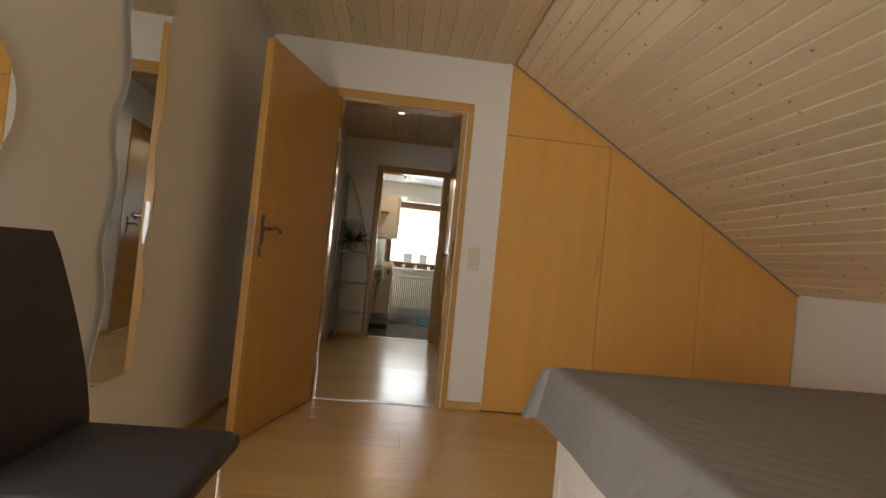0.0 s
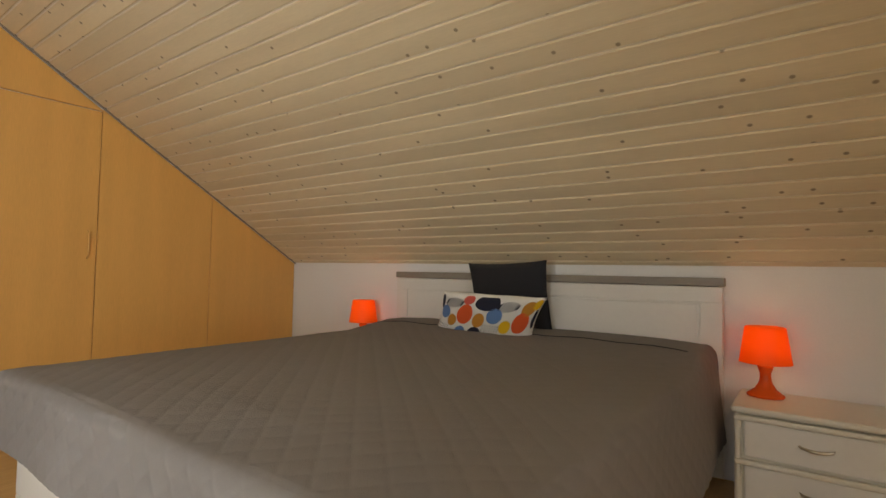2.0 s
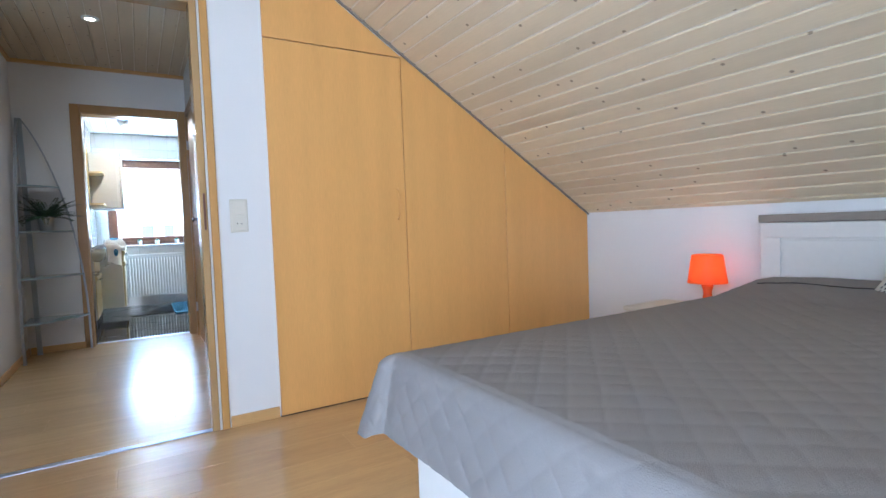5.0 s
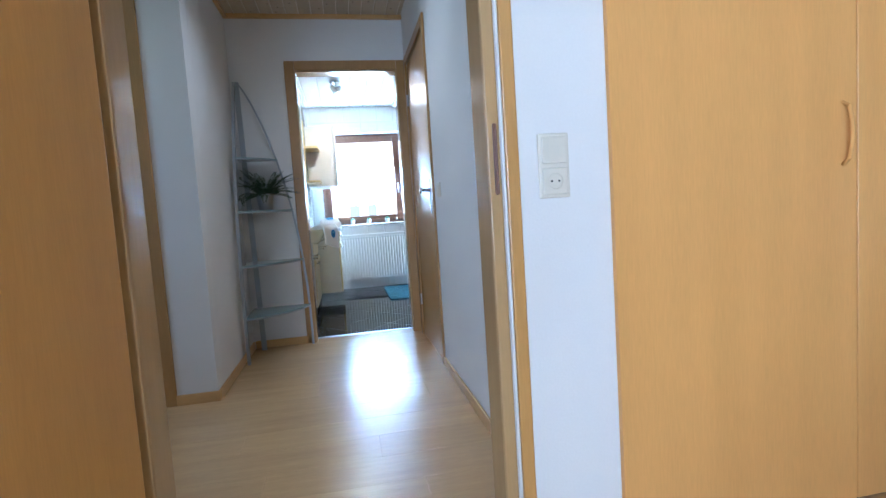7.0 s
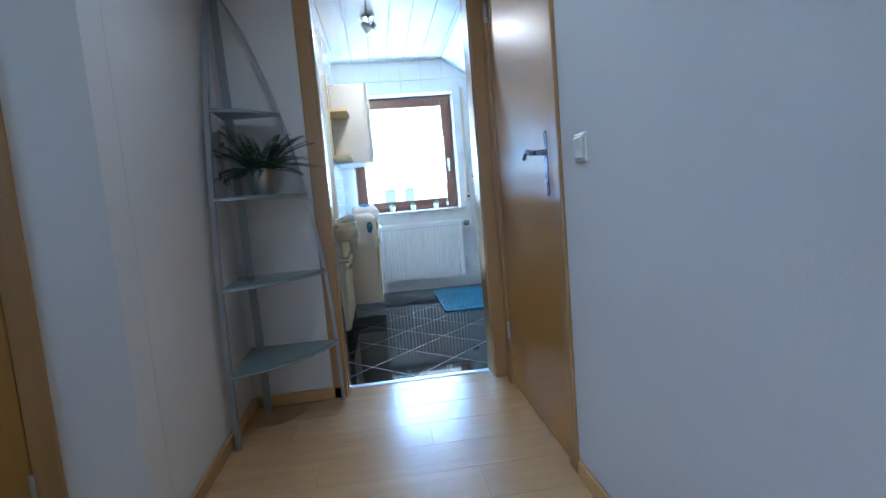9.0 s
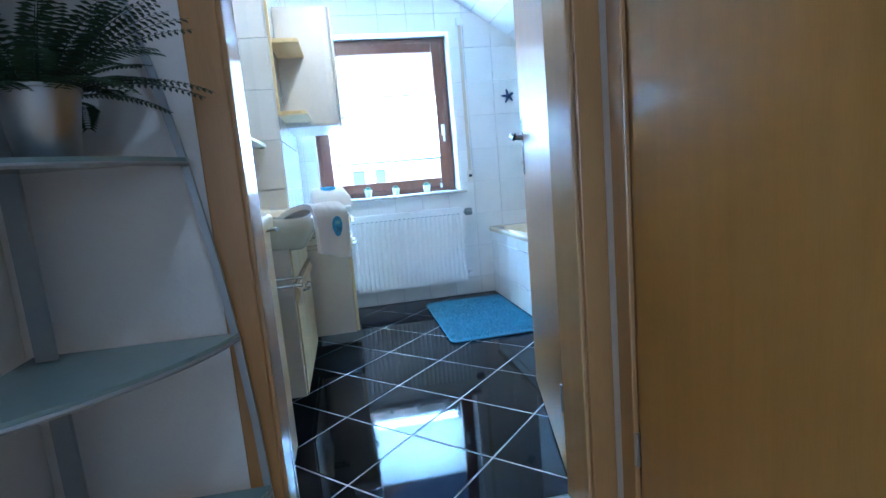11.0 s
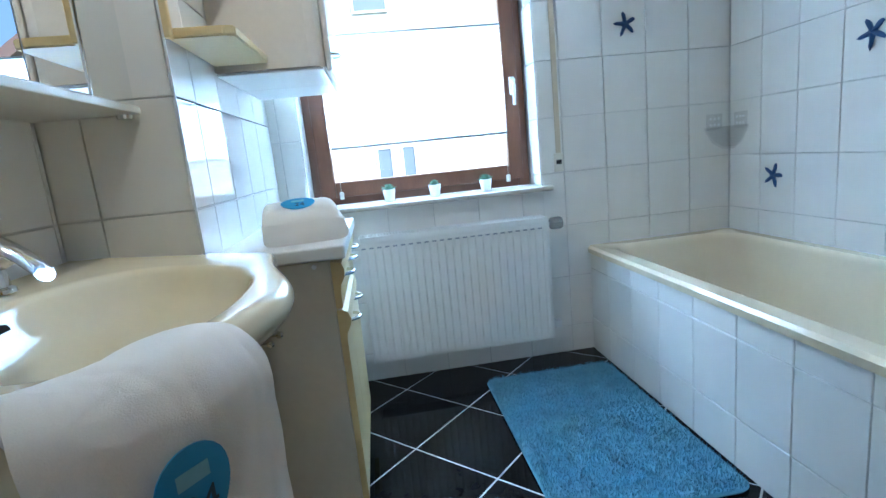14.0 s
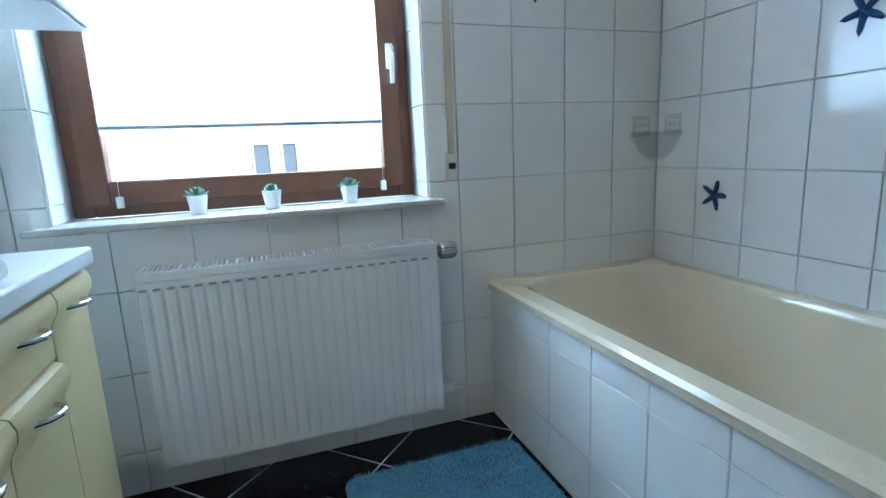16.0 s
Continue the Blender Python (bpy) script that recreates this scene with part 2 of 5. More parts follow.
RUG = mat("turquoise-blue plush", (0.155, 0.33, 0.455), 0.95, var=0.18, bscale=90, blotch=14)
STARBLUE = mat("dark blue glaze", (0.014, 0.05, 0.16), 0.3, var=0.3)
LEAF = mat("fern green", (0.022, 0.06, 0.028), 0.55, var=0.35, island=True)
SUCC = mat("succulent green", (0.13, 0.24, 0.15), 0.5, var=0.25, island=True)
BLIND = thin("white pleated blind", (0.86, 0.87, 0.88), 0.8, 0.8)
PANE = glass("window pane", (1, 1, 1), 0.0, 1.02)
SHELFGLASS = mat("frosted green shelf glass", (0.24, 0.33, 0.33), 0.22, var=0.05, coat=0.3)
CLEAR = mat("clear plastic", (0.8, 0.82, 0.82), 0.15, var=0.02)
CLEAR.node_tree.nodes["Principled BSDF"].inputs["Alpha"].default_value = 0.08
STRAP = mat("beige shutter strap", (0.58, 0.50, 0.36), 0.8, var=0.08, bump=0.3, bscale=300)
LIT = glow("lit spot lens", (1.0, 0.82, 0.55), 3.5)
RENDER_W = mat("white render facade", (0.72, 0.71, 0.68), 0.9, var=0.05)
ROOFTILE = mat("brown roof tile", (0.10, 0.06, 0.045), 0.8, var=0.2)
GRASS = mat("lawn", (0.05, 0.09, 0.025), 0.95, var=0.3)
FARGLASS = mat("far window", (0.16, 0.19, 0.22), 0.15, var=0.1)


# ---- building helpers ----
def thing(name, at, label="", category="", group="", kind=""):
    ob = new(name)
    ob.location = at
    ob.empty_display_size = 0.05
    return tagged(ob, label, category, group, kind)


def part(name, bm, material, parent=None, label="", smooth=False):
    me = bpy.data.meshes.new(name)
    bmesh.ops.recalc_face_normals(bm, faces=bm.faces)
    bm.to_mesh(me)
    bm.free()
    me.materials.append(material)
    if smooth:
        for p in me.polygons:
            p.use_smooth = True
        me.set_sharp_from_angle(angle=radians(38))
    return hang(new(name, me), parent, label)


def hang(ob, parent, label=""):
    if parent is not None:
        ob.parent = parent
        ob.matrix_parent_inverse = Matrix.Translation(-parent.location) if parent.type == "EMPTY" else Matrix.Identity(4)
    return tagged(ob, label)


def bx(bm, x0, y0, z0, x1, y1, z1, bevel=0.0, seg=2):
    r = bmesh.ops.create_cube(bm, size=1)
    for v in r["verts"]:
        v.co = Vector(((x0 + x1) / 2 + v.co.x * (x1 - x0), (y0 + y1) / 2 + v.co.y * (y1 - y0), (z0 + z1) / 2 + v.co.z * (z1 - z0)))
    if bevel:
        bmesh.ops.bevel(bm, geom=list({e for v in r["verts"] for e in v.link_edges}), offset=bevel, segments=seg, profile=0.5, affect="EDGES")
    return bm


def box(x0, y0, z0, x1, y1, z1, bevel=0.0, seg=2):
    return bx(bmesh.new(), x0, y0, z0, x1, y1, z1, bevel, seg)


def prism(bm, poly, d0, d1, axis="y"):
    """Solid from a polygon of (a, b), pushed from d0 to d1 along axis: y takes (x, z), x takes (y, z), z takes (x, y)."""
    def at(p, d):
        return {"y": (p[0], d, p[1]), "x": (d, p[0], p[1]), "z": (p[0], p[1], d)}[axis]
    a = [bm.verts.new(at(p, d0)) for p in poly]
    b = [bm.verts.new(at(p, d1)) for p in poly]
    bm.faces.new(a)
    bm.faces.new(b[::-1])
    n = len(poly)
    for i in range(n):
        bm.faces.new((a[i], b[i], b[(i + 1) % n], a[(i + 1) % n]))
    return bm


def tube(bm, pts, r, seg=10, flat=None):
    """Round bar along points; r one radius or one each. flat: (width, thickness) for a flat bar, width along y x run."""
    pts = [Vector(p) for p in pts]
    rings = []
    for i, p in enumerate(pts):
        d = (pts[min(i + 1, len(pts) - 1)] - pts[max(i - 1, 0)]).normalized()
        ref = Vector((0, 0, 1)) if abs(d.z) < 0.9 else Vector((1, 0, 0))
        u = d.cross(ref).normalized()
        w = d.cross(u)
        rad = r[i] if isinstance(r, (list, tuple)) else r
        rings.append([bm.verts.new(p + (u * math.cos(a) + w * math.sin(a)) * rad) for a in (2 * math.pi * k / seg for k in range(seg))])
    for a, b in zip(rings, rings[1:]):
        for k in range(seg):
            bm.faces.new((a[k], a[(k + 1) % seg], b[(k + 1) % seg], b[k]))
    bm.faces.new(rings[0][::-1])
    bm.faces.new(rings[-1])
    return bm


def lathe(bm, profile, at, seg=32, axis="z", close=False):
    """Turned solid: profile of (radius, height) round an axis through at."""
    at = Vector(at)
    rings = []
    for r, h in profile:
        ring = []
        for k in range(seg):
            a = 2 * math.pi * k / seg
            c, s = r * math.cos(a), r * math.sin(a)
            ring.append(bm.verts.new(at + Vector({"z": (c, s, h), "y": (c, h, s), "x": (h, c, s)}[axis])))
        rings.append(ring)
    for a, b in zip(rings, rings[1:]):
        for k in range(seg):
            bm.faces.new((a[k], a[(k + 1) % seg], b[(k + 1) % seg], b[k]))
    if close:
        for a, b in zip(rings[-1:], rings[:1]):
            for k in range(seg):
                bm.faces.new((a[k], a[(k + 1) % seg], b[(k + 1) % seg], b[k]))
    else:
        bm.faces.new(rings[0])
        bm.faces.new(rings[-1])
    return bm


def loft(bm, rings, cap=(True, True)):
    """Skin over rings of equally many points."""
    vs = [[bm.verts.new(p) for p in ring] for ring in rings]
    n = len(vs[0])
    for a, b in zip(vs, vs[1:]):
        for k in range(n):
            bm.faces.new((a[k], a[(k + 1) % n], b[(k + 1) % n], b[k]))
    if cap[0]:
        bm.faces.new(vs[0])
    if cap[1]:
        bm.faces.new(vs[-1])
    return bm


def skin(bm, fn, nu, nv):
    """Open sheet from fn(i / nu, j / nv)."""
    g = [[bm.verts.new(fn(i / nu, j / nv)) for j in range(nv + 1)] for i in range(nu + 1)]
    for i in range(nu):
        for j in range(nv):
            bm.faces.new((g[i][j], g[i + 1][j], g[i + 1][j + 1], g[i][j + 1]))
    return bm


def roundrect(x0, y0, x1, y1, r, z, n=6):
    pts = []
    for cx, cy, a0 in ((x1 - r, y1 - r, 0), (x0 + r, y1 - r, 90), (x0 + r, y0 + r, 180), (x1 - r, y0 + r, 270)):
        for k in range(n + 1):
            a = radians(a0 + 90 * k / n)
            pts.append((cx + r * math.cos(a), cy + r * math.sin(a), z))
    return pts


def clip(poly, nx, ny, c):
    """The part of a 2D polygon where nx * x + ny * y <= c."""
    out = []
    for i, p in enumerate(poly):
        q = poly[(i + 1) % len(poly)]
        dp, dq = nx * p[0] + ny * p[1] - c, nx * q[0] + ny * q[1] - c
        if dp <= 0:
            out.append(p)
        if dp * dq < 0:
            f = dp / (dp - dq)
            out.append((p[0] + f * (q[0] - p[0]), p[1] + f * (q[1] - p[1])))
    return out


def size2(poly):
    return abs(sum(p[0] * q[1] - q[0] * p[1] for p, q in zip(poly, poly[1:] + poly[:1]))) / 2


TILE_MESHES = {}


def tile_piece(name, poly, place, thick, material, parent, bevel=0.0015):
    """One tile: a bevelled slab over a 2D polygon; place(u, v, h) gives the world point. Equal rectangles share their mesh."""
    u0, v0 = min(p[0] for p in poly), min(p[1] for p in poly)
    key = (name, material.name, thick, tuple((round(p[0] - u0, 3), round(p[1] - v0, 3)) for p in poly), tuple(round(c, 3) for c in place(1, 2, 3) - place(0, 0, 0)))
    origin = place(u0, v0, 0)
    if key not in TILE_MESHES:
        c = (sum(p[0] for p in poly) / len(poly), sum(p[1] for p in poly) / len(poly))
        d = max(size2(poly) ** 0.5, 0.02)
        inner = [(p[0] + (c[0] - p[0]) * bevel * 2 / d, p[1] + (c[1] - p[1]) * bevel * 2 / d) for p in poly]
        rings = [[place(*p, h) - origin for p in ring] for ring, h in ((poly, 0), (poly, thick - bevel), (inner, thick))]
        bm = loft(bmesh.new(), rings)
        bmesh.ops.recalc_face_normals(bm, faces=bm.faces)
        me = bpy.data.meshes.new(name)
        bm.to_mesh(me)
        bm.free()
        me.materials.append(material)
        TILE_MESHES[key] = me
    ob = new(name, TILE_MESHES[key])
    ob.location = origin
    ob.parent = parent
    if parent.type == "EMPTY":
        ob.matrix_parent_inverse = Matrix.Translation(-parent.location)
    return ob


def lay_tiles(parent, place, us, vs, thick=0.007, gap=0.003, keep=(), hole=None, material=None):
    """Tiles between the joint lines us x vs; keep: half-planes (nx, ny, c); hole: (u0, v0, u1, v1) left free."""
    for u0, u1 in zip(us, us[1:]):
        for v0, v1 in zip(vs, vs[1:]):
            cells = [(u0 + gap / 2, v0 + gap / 2, u1 - gap / 2, v1 - gap / 2)]
            if hole:
                a, b, c, d = hole
                nxt = []
                for p, q, r, s in cells:
                    if r <= a or p >= c or s <= b or q >= d:
                        nxt.append((p, q, r, s))
                        continue
                    if p < a:
                        nxt.append((p, q, a, s))
                    if r > c:
                        nxt.append((c, q, r, s))
                    if q < b:
                        nxt.append((max(p, a), q, min(r, c), b))
                    if s > d:
                        nxt.append((max(p, a), d, min(r, c), s))
                cells = nxt
            for p, q, r, s in cells:
                poly = [(p, q), (r, q), (r, s), (p, s)]
                for h in keep:
                    poly = clip(poly, *h)
                if len(poly) > 2 and size2(poly) > 0.0004:
                    tile_piece("tile", poly, place, thick, material or TILE, parent)


def text(body, size, m, material, parent, label=""):
    cu = bpy.data.curves.new("lettering", "FONT")
    cu.body, cu.size, cu.align_x, cu.align_y, cu.extrude = body, size, "CENTER", "CENTER", 0.0004
    tmp = bpy.data.objects.new("lettering", cu)
    scene.collection.objects.link(tmp)
    me = bpy.data.meshes.new_from_object(tmp)
    bpy.data.objects.remove(tmp)
    me.transform(m)
    me.materials.append(material)
    return hang(new("lettering", me), parent, label)


# ---- structure: bedroom, hallway, bathroom ----
def wall(name, *boxes):
    bm = bmesh.new()
    for b in boxes:
        bx(bm, *b)
    return tagged(part(name, bm, PAINT), kind="structure")


wall("wall_bedroom_door", (-1.82, 0, 0, -0.15, 0.12, 2.45), (0.685, 0, 0, 3.3, 0.12, 2.45), (-0.15, 0, 2.0, 0.685, 0.12, 2.45))
wall("wall_bedroom_left", (-0.74, -5.72, 0, -0.62, -3.6, 2.45), (-0.74, -2.5, 0, -0.62, -0.002, 2.45), (-0.74, -3.6, 2.1, -0.62, -2.5, 2.45))
wall("wall_knee", (3.185, -5.72, 0, 3.3, -0.002, 1.1))
wall("wall_gable", (-0.618, -5.72, 0, -0.5, -5.6, 2.45), (0.4, -5.72, 0, 3.183, -5.6, 2.45), (-0.5, -5.72, 0, 0.4, -5.6, 0.8), (-0.5, -5.72, 2.08, 0.4, -5.6, 2.45))
wall("wall_hall_right", (0.85, 0.122, 0, 0.97, 1.77, 2.45), (0.85, 2.545, 0, 0.97, 2.658, 2.45), (0.85, 1.77, 2.0, 0.97, 2.545, 2.45))
wall("wall_hall_front", (-1.82, 1.60, 0, -1.44, 1.72, 2.45), (-0.66, 1.60, 0, -0.40, 1.72, 2.45), (-1.44, 1.60, 2.0, -0.66, 1.72, 2.45))
wall("wall_hall_left", (-0.52, 1.722, 0, -0.40, 2.658, 2.45))
wall("wall_hall_end", (-1.94, 0.0, 0, -1.822, 0.45, 2.45), (-1.94, 1.25, 0, -1.822, 1.72, 2.45), (-1.94, 0.45, 0, -1.822, 1.25, 1.0), (-1.94, 0.45, 2.0, -1.822, 1.25, 2.45))
wall("wall_bath_door", (-0.52, 2.66, 0, 0.04, 2.80, 2.45), (0.795, 2.66, 0, 2.17, 2.80, 2.45), (0.04, 2.66, 2.0, 0.795, 2.80, 2.45))
WX0, WX1, WZ0, WZ1 = 0.075, 1.12, 0.815, 1.965
wall_w = wall("wall_window", (-0.45, 5.317, 0, WX0, 5.62, 2.45), (WX1, 5.317, 0, 2.17, 5.62, 2.45), (WX0, 5.317, 0, WX1, 5.62, WZ0 - 0.022), (WX0, 5.317, WZ1, WX1, 5.62, 2.45))
wall_r = wall("wall_bath_right", (2.052, 2.802, 0, 2.17, 5.315, 2.45))
wall_l = wall("wall_bath_left", (-0.45, 2.802, 0, -0.337, 5.315, 2.45))
wall_p = wall("wall_pillar", (-0.335, 4.297, 0, -0.047, 5.315, 2.45))
for w in (wall_w, wall_r, wall_l, wall_p):
    w.data.materials[0] = GROUT
# unseen flat slab added over the rooms to keep sky light out
roof = tagged(part("roof_slab", box(-2.0, -5.8, 2.46, 3.4, 5.66, 2.56), PAINT), kind="structure")


def boards(name, p0, p1, y0, y1, pitch, gap, material, into):
    """Ceiling lining of boards along y, from p0 to p1 in (x, z); into: the normal towards the room."""
    a, b, n = Vector(p0), Vector(p1), Vector(into).normalized()
    d = (b - a).normalized()
    total = (b - a).length
    bm = bmesh.new()

    def pt(s, o):
        q = a + d * s + n * o
        return (q.x, q.y)
    k = 0
    while k * pitch < total - 0.01:
        s0, s1 = k * pitch + gap / 2, min((k + 1) * pitch, total) - gap / 2
        if s1 - s0 > 0.01:
            prism(bm, [pt(s0 + 0.003, 0), pt(s1 - 0.003, 0), pt(s1, -0.0035), pt(s1, -0.014), pt(s0, -0.014), pt(s0, -0.0035)], y0, y1)
        k += 1
    n0 = len(bm.faces)
    prism(bm, [pt(0, -0.0075), pt(total, -0.0075), pt(total, -0.05), pt(0, -0.05)], y0, y1)
    bm.faces.ensure_lookup_table()
    for f in bm.faces[n0:]:
        f.material_index = 1
    ob = part(name, bm, material)
    ob.data.materials.append(PINEJOINT if material is not BOARDWHITE else GROUT)
    return tagged(ob, kind="structure")


boards("ceiling_bedroom", (-0.62, 2.366), (0.993, 2.366), -5.598, -0.002, 0.088, 0.009, PINE, (0, -1))
boards("ceiling_slope", (0.993, 2.366), (3.185, 0.979), -5.598, -0.002, 0.088, 0.009, PINE, (-1.387, -2.192))
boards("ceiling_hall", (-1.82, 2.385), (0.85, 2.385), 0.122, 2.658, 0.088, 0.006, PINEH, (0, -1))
boards("ceiling_bath", (-0.337, 2.28), (1.02, 2.28), 2.802, 5.315, 0.165, 0.008, BOARDWHITE, (0, -1))
boards("ceiling_bath_slope", (1.02, 2.28), (2.052, 1.612), 2.802, 5.315, 0.165, 0.008, BOARDWHITE, (-0.668, -1.032))
bm = bmesh.new()
tube(bm, [(0.985, -5.59, 2.360), (0.985, -0.01, 2.360)], 0.006, 6)
tagged(part("trim_ridge", bm, BASEW), kind="structure")
# taupe strip added to draw the dark shadow line under the slope
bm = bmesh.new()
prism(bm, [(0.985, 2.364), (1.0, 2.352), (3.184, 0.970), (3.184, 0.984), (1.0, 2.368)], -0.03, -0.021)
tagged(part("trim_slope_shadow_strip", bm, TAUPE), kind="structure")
bm = bmesh.new()
bx(bm, -0.40, 2.635, 2.355, 0.85, 2.658, 2.383)
bx(bm, -0.398, 1.72, 2.355, -0.376, 2.634, 2.383)
tagged(part("trim_hall_ceiling", bm, BASEW), kind="structure")

# floors
floor = tagged(part("floor", box(-1.94, -5.72, -0.12, 3.3, 2.79, -0.009), BASEW), kind="structure")
floor_b = tagged(part("floor_bath", box(-0.45, 2.80, -0.12, 2.17, 5.62, -0.0012), FGROUT), kind="structure")
PLANKS = {}


def plank(x0, x1, y0, y1):
    w, h = round(x1 - x0, 3), round(y1 - y0, 3)
    if (w, h) not in PLANKS:
        b = 0.0009
        rings = [[(0, 0, -0.008), (w, 0, -0.008), (w, h, -0.008), (0, h, -0.008)], [(0, 0, -b), (w, 0, -b), (w, h, -b), (0, h, -b)], [(b, b, 0), (w - b, b, 0), (w - b, h - b, 0), (b, h - b, 0)]]
        me = bpy.data.meshes.new("plank")
        q = loft(bmesh.new(), rings)
        bmesh.ops.recalc_face_normals(q, faces=q.faces)
        q.to_mesh(me)
        q.free()
        me.materials.append(PLANK)
        PLANKS[(w, h)] = me
    ob = new("plank", PLANKS[(w, h)])
    ob.location = (x0, y0, 0)
    ob.parent = floor


def planking(xa, xb, ya, yb, shift):
    n = int(math.ceil((yb - ya) / 0.193))
    for r in range(n):
        y0, y1 = ya + r * 0.193, min(ya + (r + 1) * 0.193, yb)
        x = xa
        nxt = xa + 0.3 + ((r * 0.43 + shift) % 1.0) * 0.98
        while x < xb - 0.001:
            e = min(nxt, xb)
            plank(x, e, y0, y1 - 0.0004)
            x, nxt = e + 0.0004, e + 1.285


# bathroom floor tiles, laid on the diagonal
fp = lambda u, v, h: Vector((u, v, -0.006 + h))
S, R2 = 0.333, 2 ** 0.5
for i in range(-12, 13):
    for j in range(-12, 13):
        cx, cy = 0.397 + (i - j) * S / R2, 4.227 + (i + j + 1) * S / R2
        q = S / R2 - 0.0042
        poly = [(cx, cy - q), (cx + q, cy), (cx, cy + q), (cx - q, cy)]
        for h in ((-1, 0, 0.335), (1, 0, 2.05), (0, -1, -2.802), (0, 1, 5.315)):
            poly = clip(poly, *h) if poly else poly
        if len(poly) > 2 and size2(poly) > 0.0005:
            tile_piece("tile", poly, fp, 0.006, FLOORTILE, floor_b, 0.0012)

# bathroom wall tiles
rows = [0.0] + [0.131 + 0.245 * k for k in range(10)]
rows_left = [0.0] + [0.18 + 0.25 * k for k in range(10)]
slope_keep = ((0.668, 1.032, 0.668 * 1.02 + 1.032 * 2.28),)
lay_tiles(wall_w, lambda u, v, h: Vector((u, 5.317 - h, v)), [-0.33] + [2.045 - 0.205 * k for k in range(11, -1, -1)], rows, keep=slope_keep + ((0, 1, 2.278),), hole=(WX0, WZ0 - 0.022, WX1, WZ1))
lay_tiles(wall_r, lambda u, v, h: Vector((2.052 - h, u, v)), [2.805 + 0.03] + [5.31 - 0.195 - 0.19 * k for k in range(12, -1, -1)] + [5.308], rows, keep=((0, 1, 1.61),))
lay_tiles(wall_l, lambda u, v, h: Vector((-0.337 + h, u, v)), [2.805 + 0.2 * k - 0.13 * (k > 0) for k in range(9)] + [4.288], rows_left, keep=((0, 1, 2.278),))
lay_tiles(wall_p, lambda u, v, h: Vector((u, 4.297 - h, v)), [-0.33, -0.241, -0.042], rows_left, keep=((0, 1, 2.278),))
lay_tiles(wall_p, lambda u, v, h: Vector((-0.047 + h, u, v)), [4.292, 4.43, 4.64, 4.85, 5.06, 5.308], rows_left, keep=((0, 1, 2.278),))
# tiled window reveal
lay_tiles(wall_w, lambda u, v, h: Vector((WX1 - h, u, v)), [5.312, 5.45], [WZ0] + [r for r in rows if WZ0 < r < WZ1] + [WZ1])
lay_tiles(wall_w, lambda u, v, h: Vector((WX0 + h, u, v)), [5.312, 5.45], [WZ0] + [r for r in rows if WZ0 < r < WZ1] + [WZ1])
bm = bmesh.new()
bx(bm, -0.040, 4.287, 0, -0.036, 4.291, 2.27)
tagged(part("trim_pillar_edge", bm, WHITEPLASTIC), kind="structure")

# skirting boards
bm = bmesh.new()
bx(bm, -0.62, -5.59, 0, -0.605, -3.61, 0.055, 0.004)
bx(bm, -0.62, -2.49, 0, -0.605, -0.002, 0.055, 0.004)
bx(bm, -0.60, -0.015, 0, -0.215, -0.001, 0.055, 0.004)
bx(bm, 0.75, -0.015, 0, 0.978, -0.001, 0.055, 0.004)
tagged(part("baseboard_bedroom", bm, BASEW), kind="structure")
bm = bmesh.new()
bx(bm, 0.836, 0.135, 0, 0.849, 1.708, 0.055, 0.004)
bx(bm, -0.605, 1.586, 0, -0.387, 1.599, 0.055, 0.004)
bx(bm, -0.399, 1.600, 0, -0.386, 2.645, 0.055, 0.004)
bx(bm, -0.385, 2.646, 0, 0.026, 2.659, 0.055, 0.004)
tagged(part("baseboard_hall", bm, BASEW), kind="structure")


# ---- doors ----
def door_frame(name, label, P, W, H, T, cas=0.06, wood=None, inner=None, rebate=0.0):
    """Lining and casings round an opening; P(u, w, z) maps along the opening, through the wall, and up."""
    th = thing(name, P(W / 2, 0, 0), label, "door", kind="structure")

    def mb(nm, *boxes, material=None):
        bm = bmesh.new()
        for u0, w0, z0, u1, w1, z1 in boxes:
            a, b = P(u0, w0, z0), P(u1, w1, z1)
            bx(bm, *[min(p, q) for p, q in zip(a, b)], *[max(p, q) for p, q in zip(a, b)], 0.004)
        return part(nm, bm, material or wood or CASING, th)
    mb("lining", (-0.002, 0.002, 0, 0.016, T - 0.002, H), material=inner)
    mb("lining", (W - 0.016, 0.002, 0, W + 0.002, T - 0.002, H), material=inner)
    mb("lining", (0.017, 0.002, H - 0.016, W - 0.017, T - 0.002, H + 0.002), material=inner)
    if rebate:
        mb("rebate", (-rebate + 0.008, -0.005, 0, 0.016, 0.0015, H), material=inner)
        mb("rebate", (W - 0.016, -0.005, 0, W + rebate - 0.008, 0.0015, H), material=inner)
        mb("strike_plate", (W - 0.002, -0.0065, 0.95, W + 0.008, -0.0055, 1.12), material=WINWOOD)
        mb("door_seal", (W + rebate - 0.007, -0.013, 0, W + rebate + 0.001, 0.0, H), material=WHITEPLASTIC)
        mb("door_seal", (-rebate - 0.001, -0.013, 0, -rebate + 0.007, 0.0, H), material=WHITEPLASTIC)
    for w0, w1 in ((-0.014, 0.0), (T, T + 0.014)):
        r = rebate + 0.01 if rebate and w0 < 0 else 0.0
        mb("casing", (-cas - r, w0, 0, 0.008 - r, w1, H + cas))
        mb("casing", (W - 0.008 + r, w0, 0, W + cas, w1, H + cas))
        mb("casing", (0.009 - r, w0, H - 0.008 + r * 0.3, W - 0.009 + r, w1, H + cas))
    return th


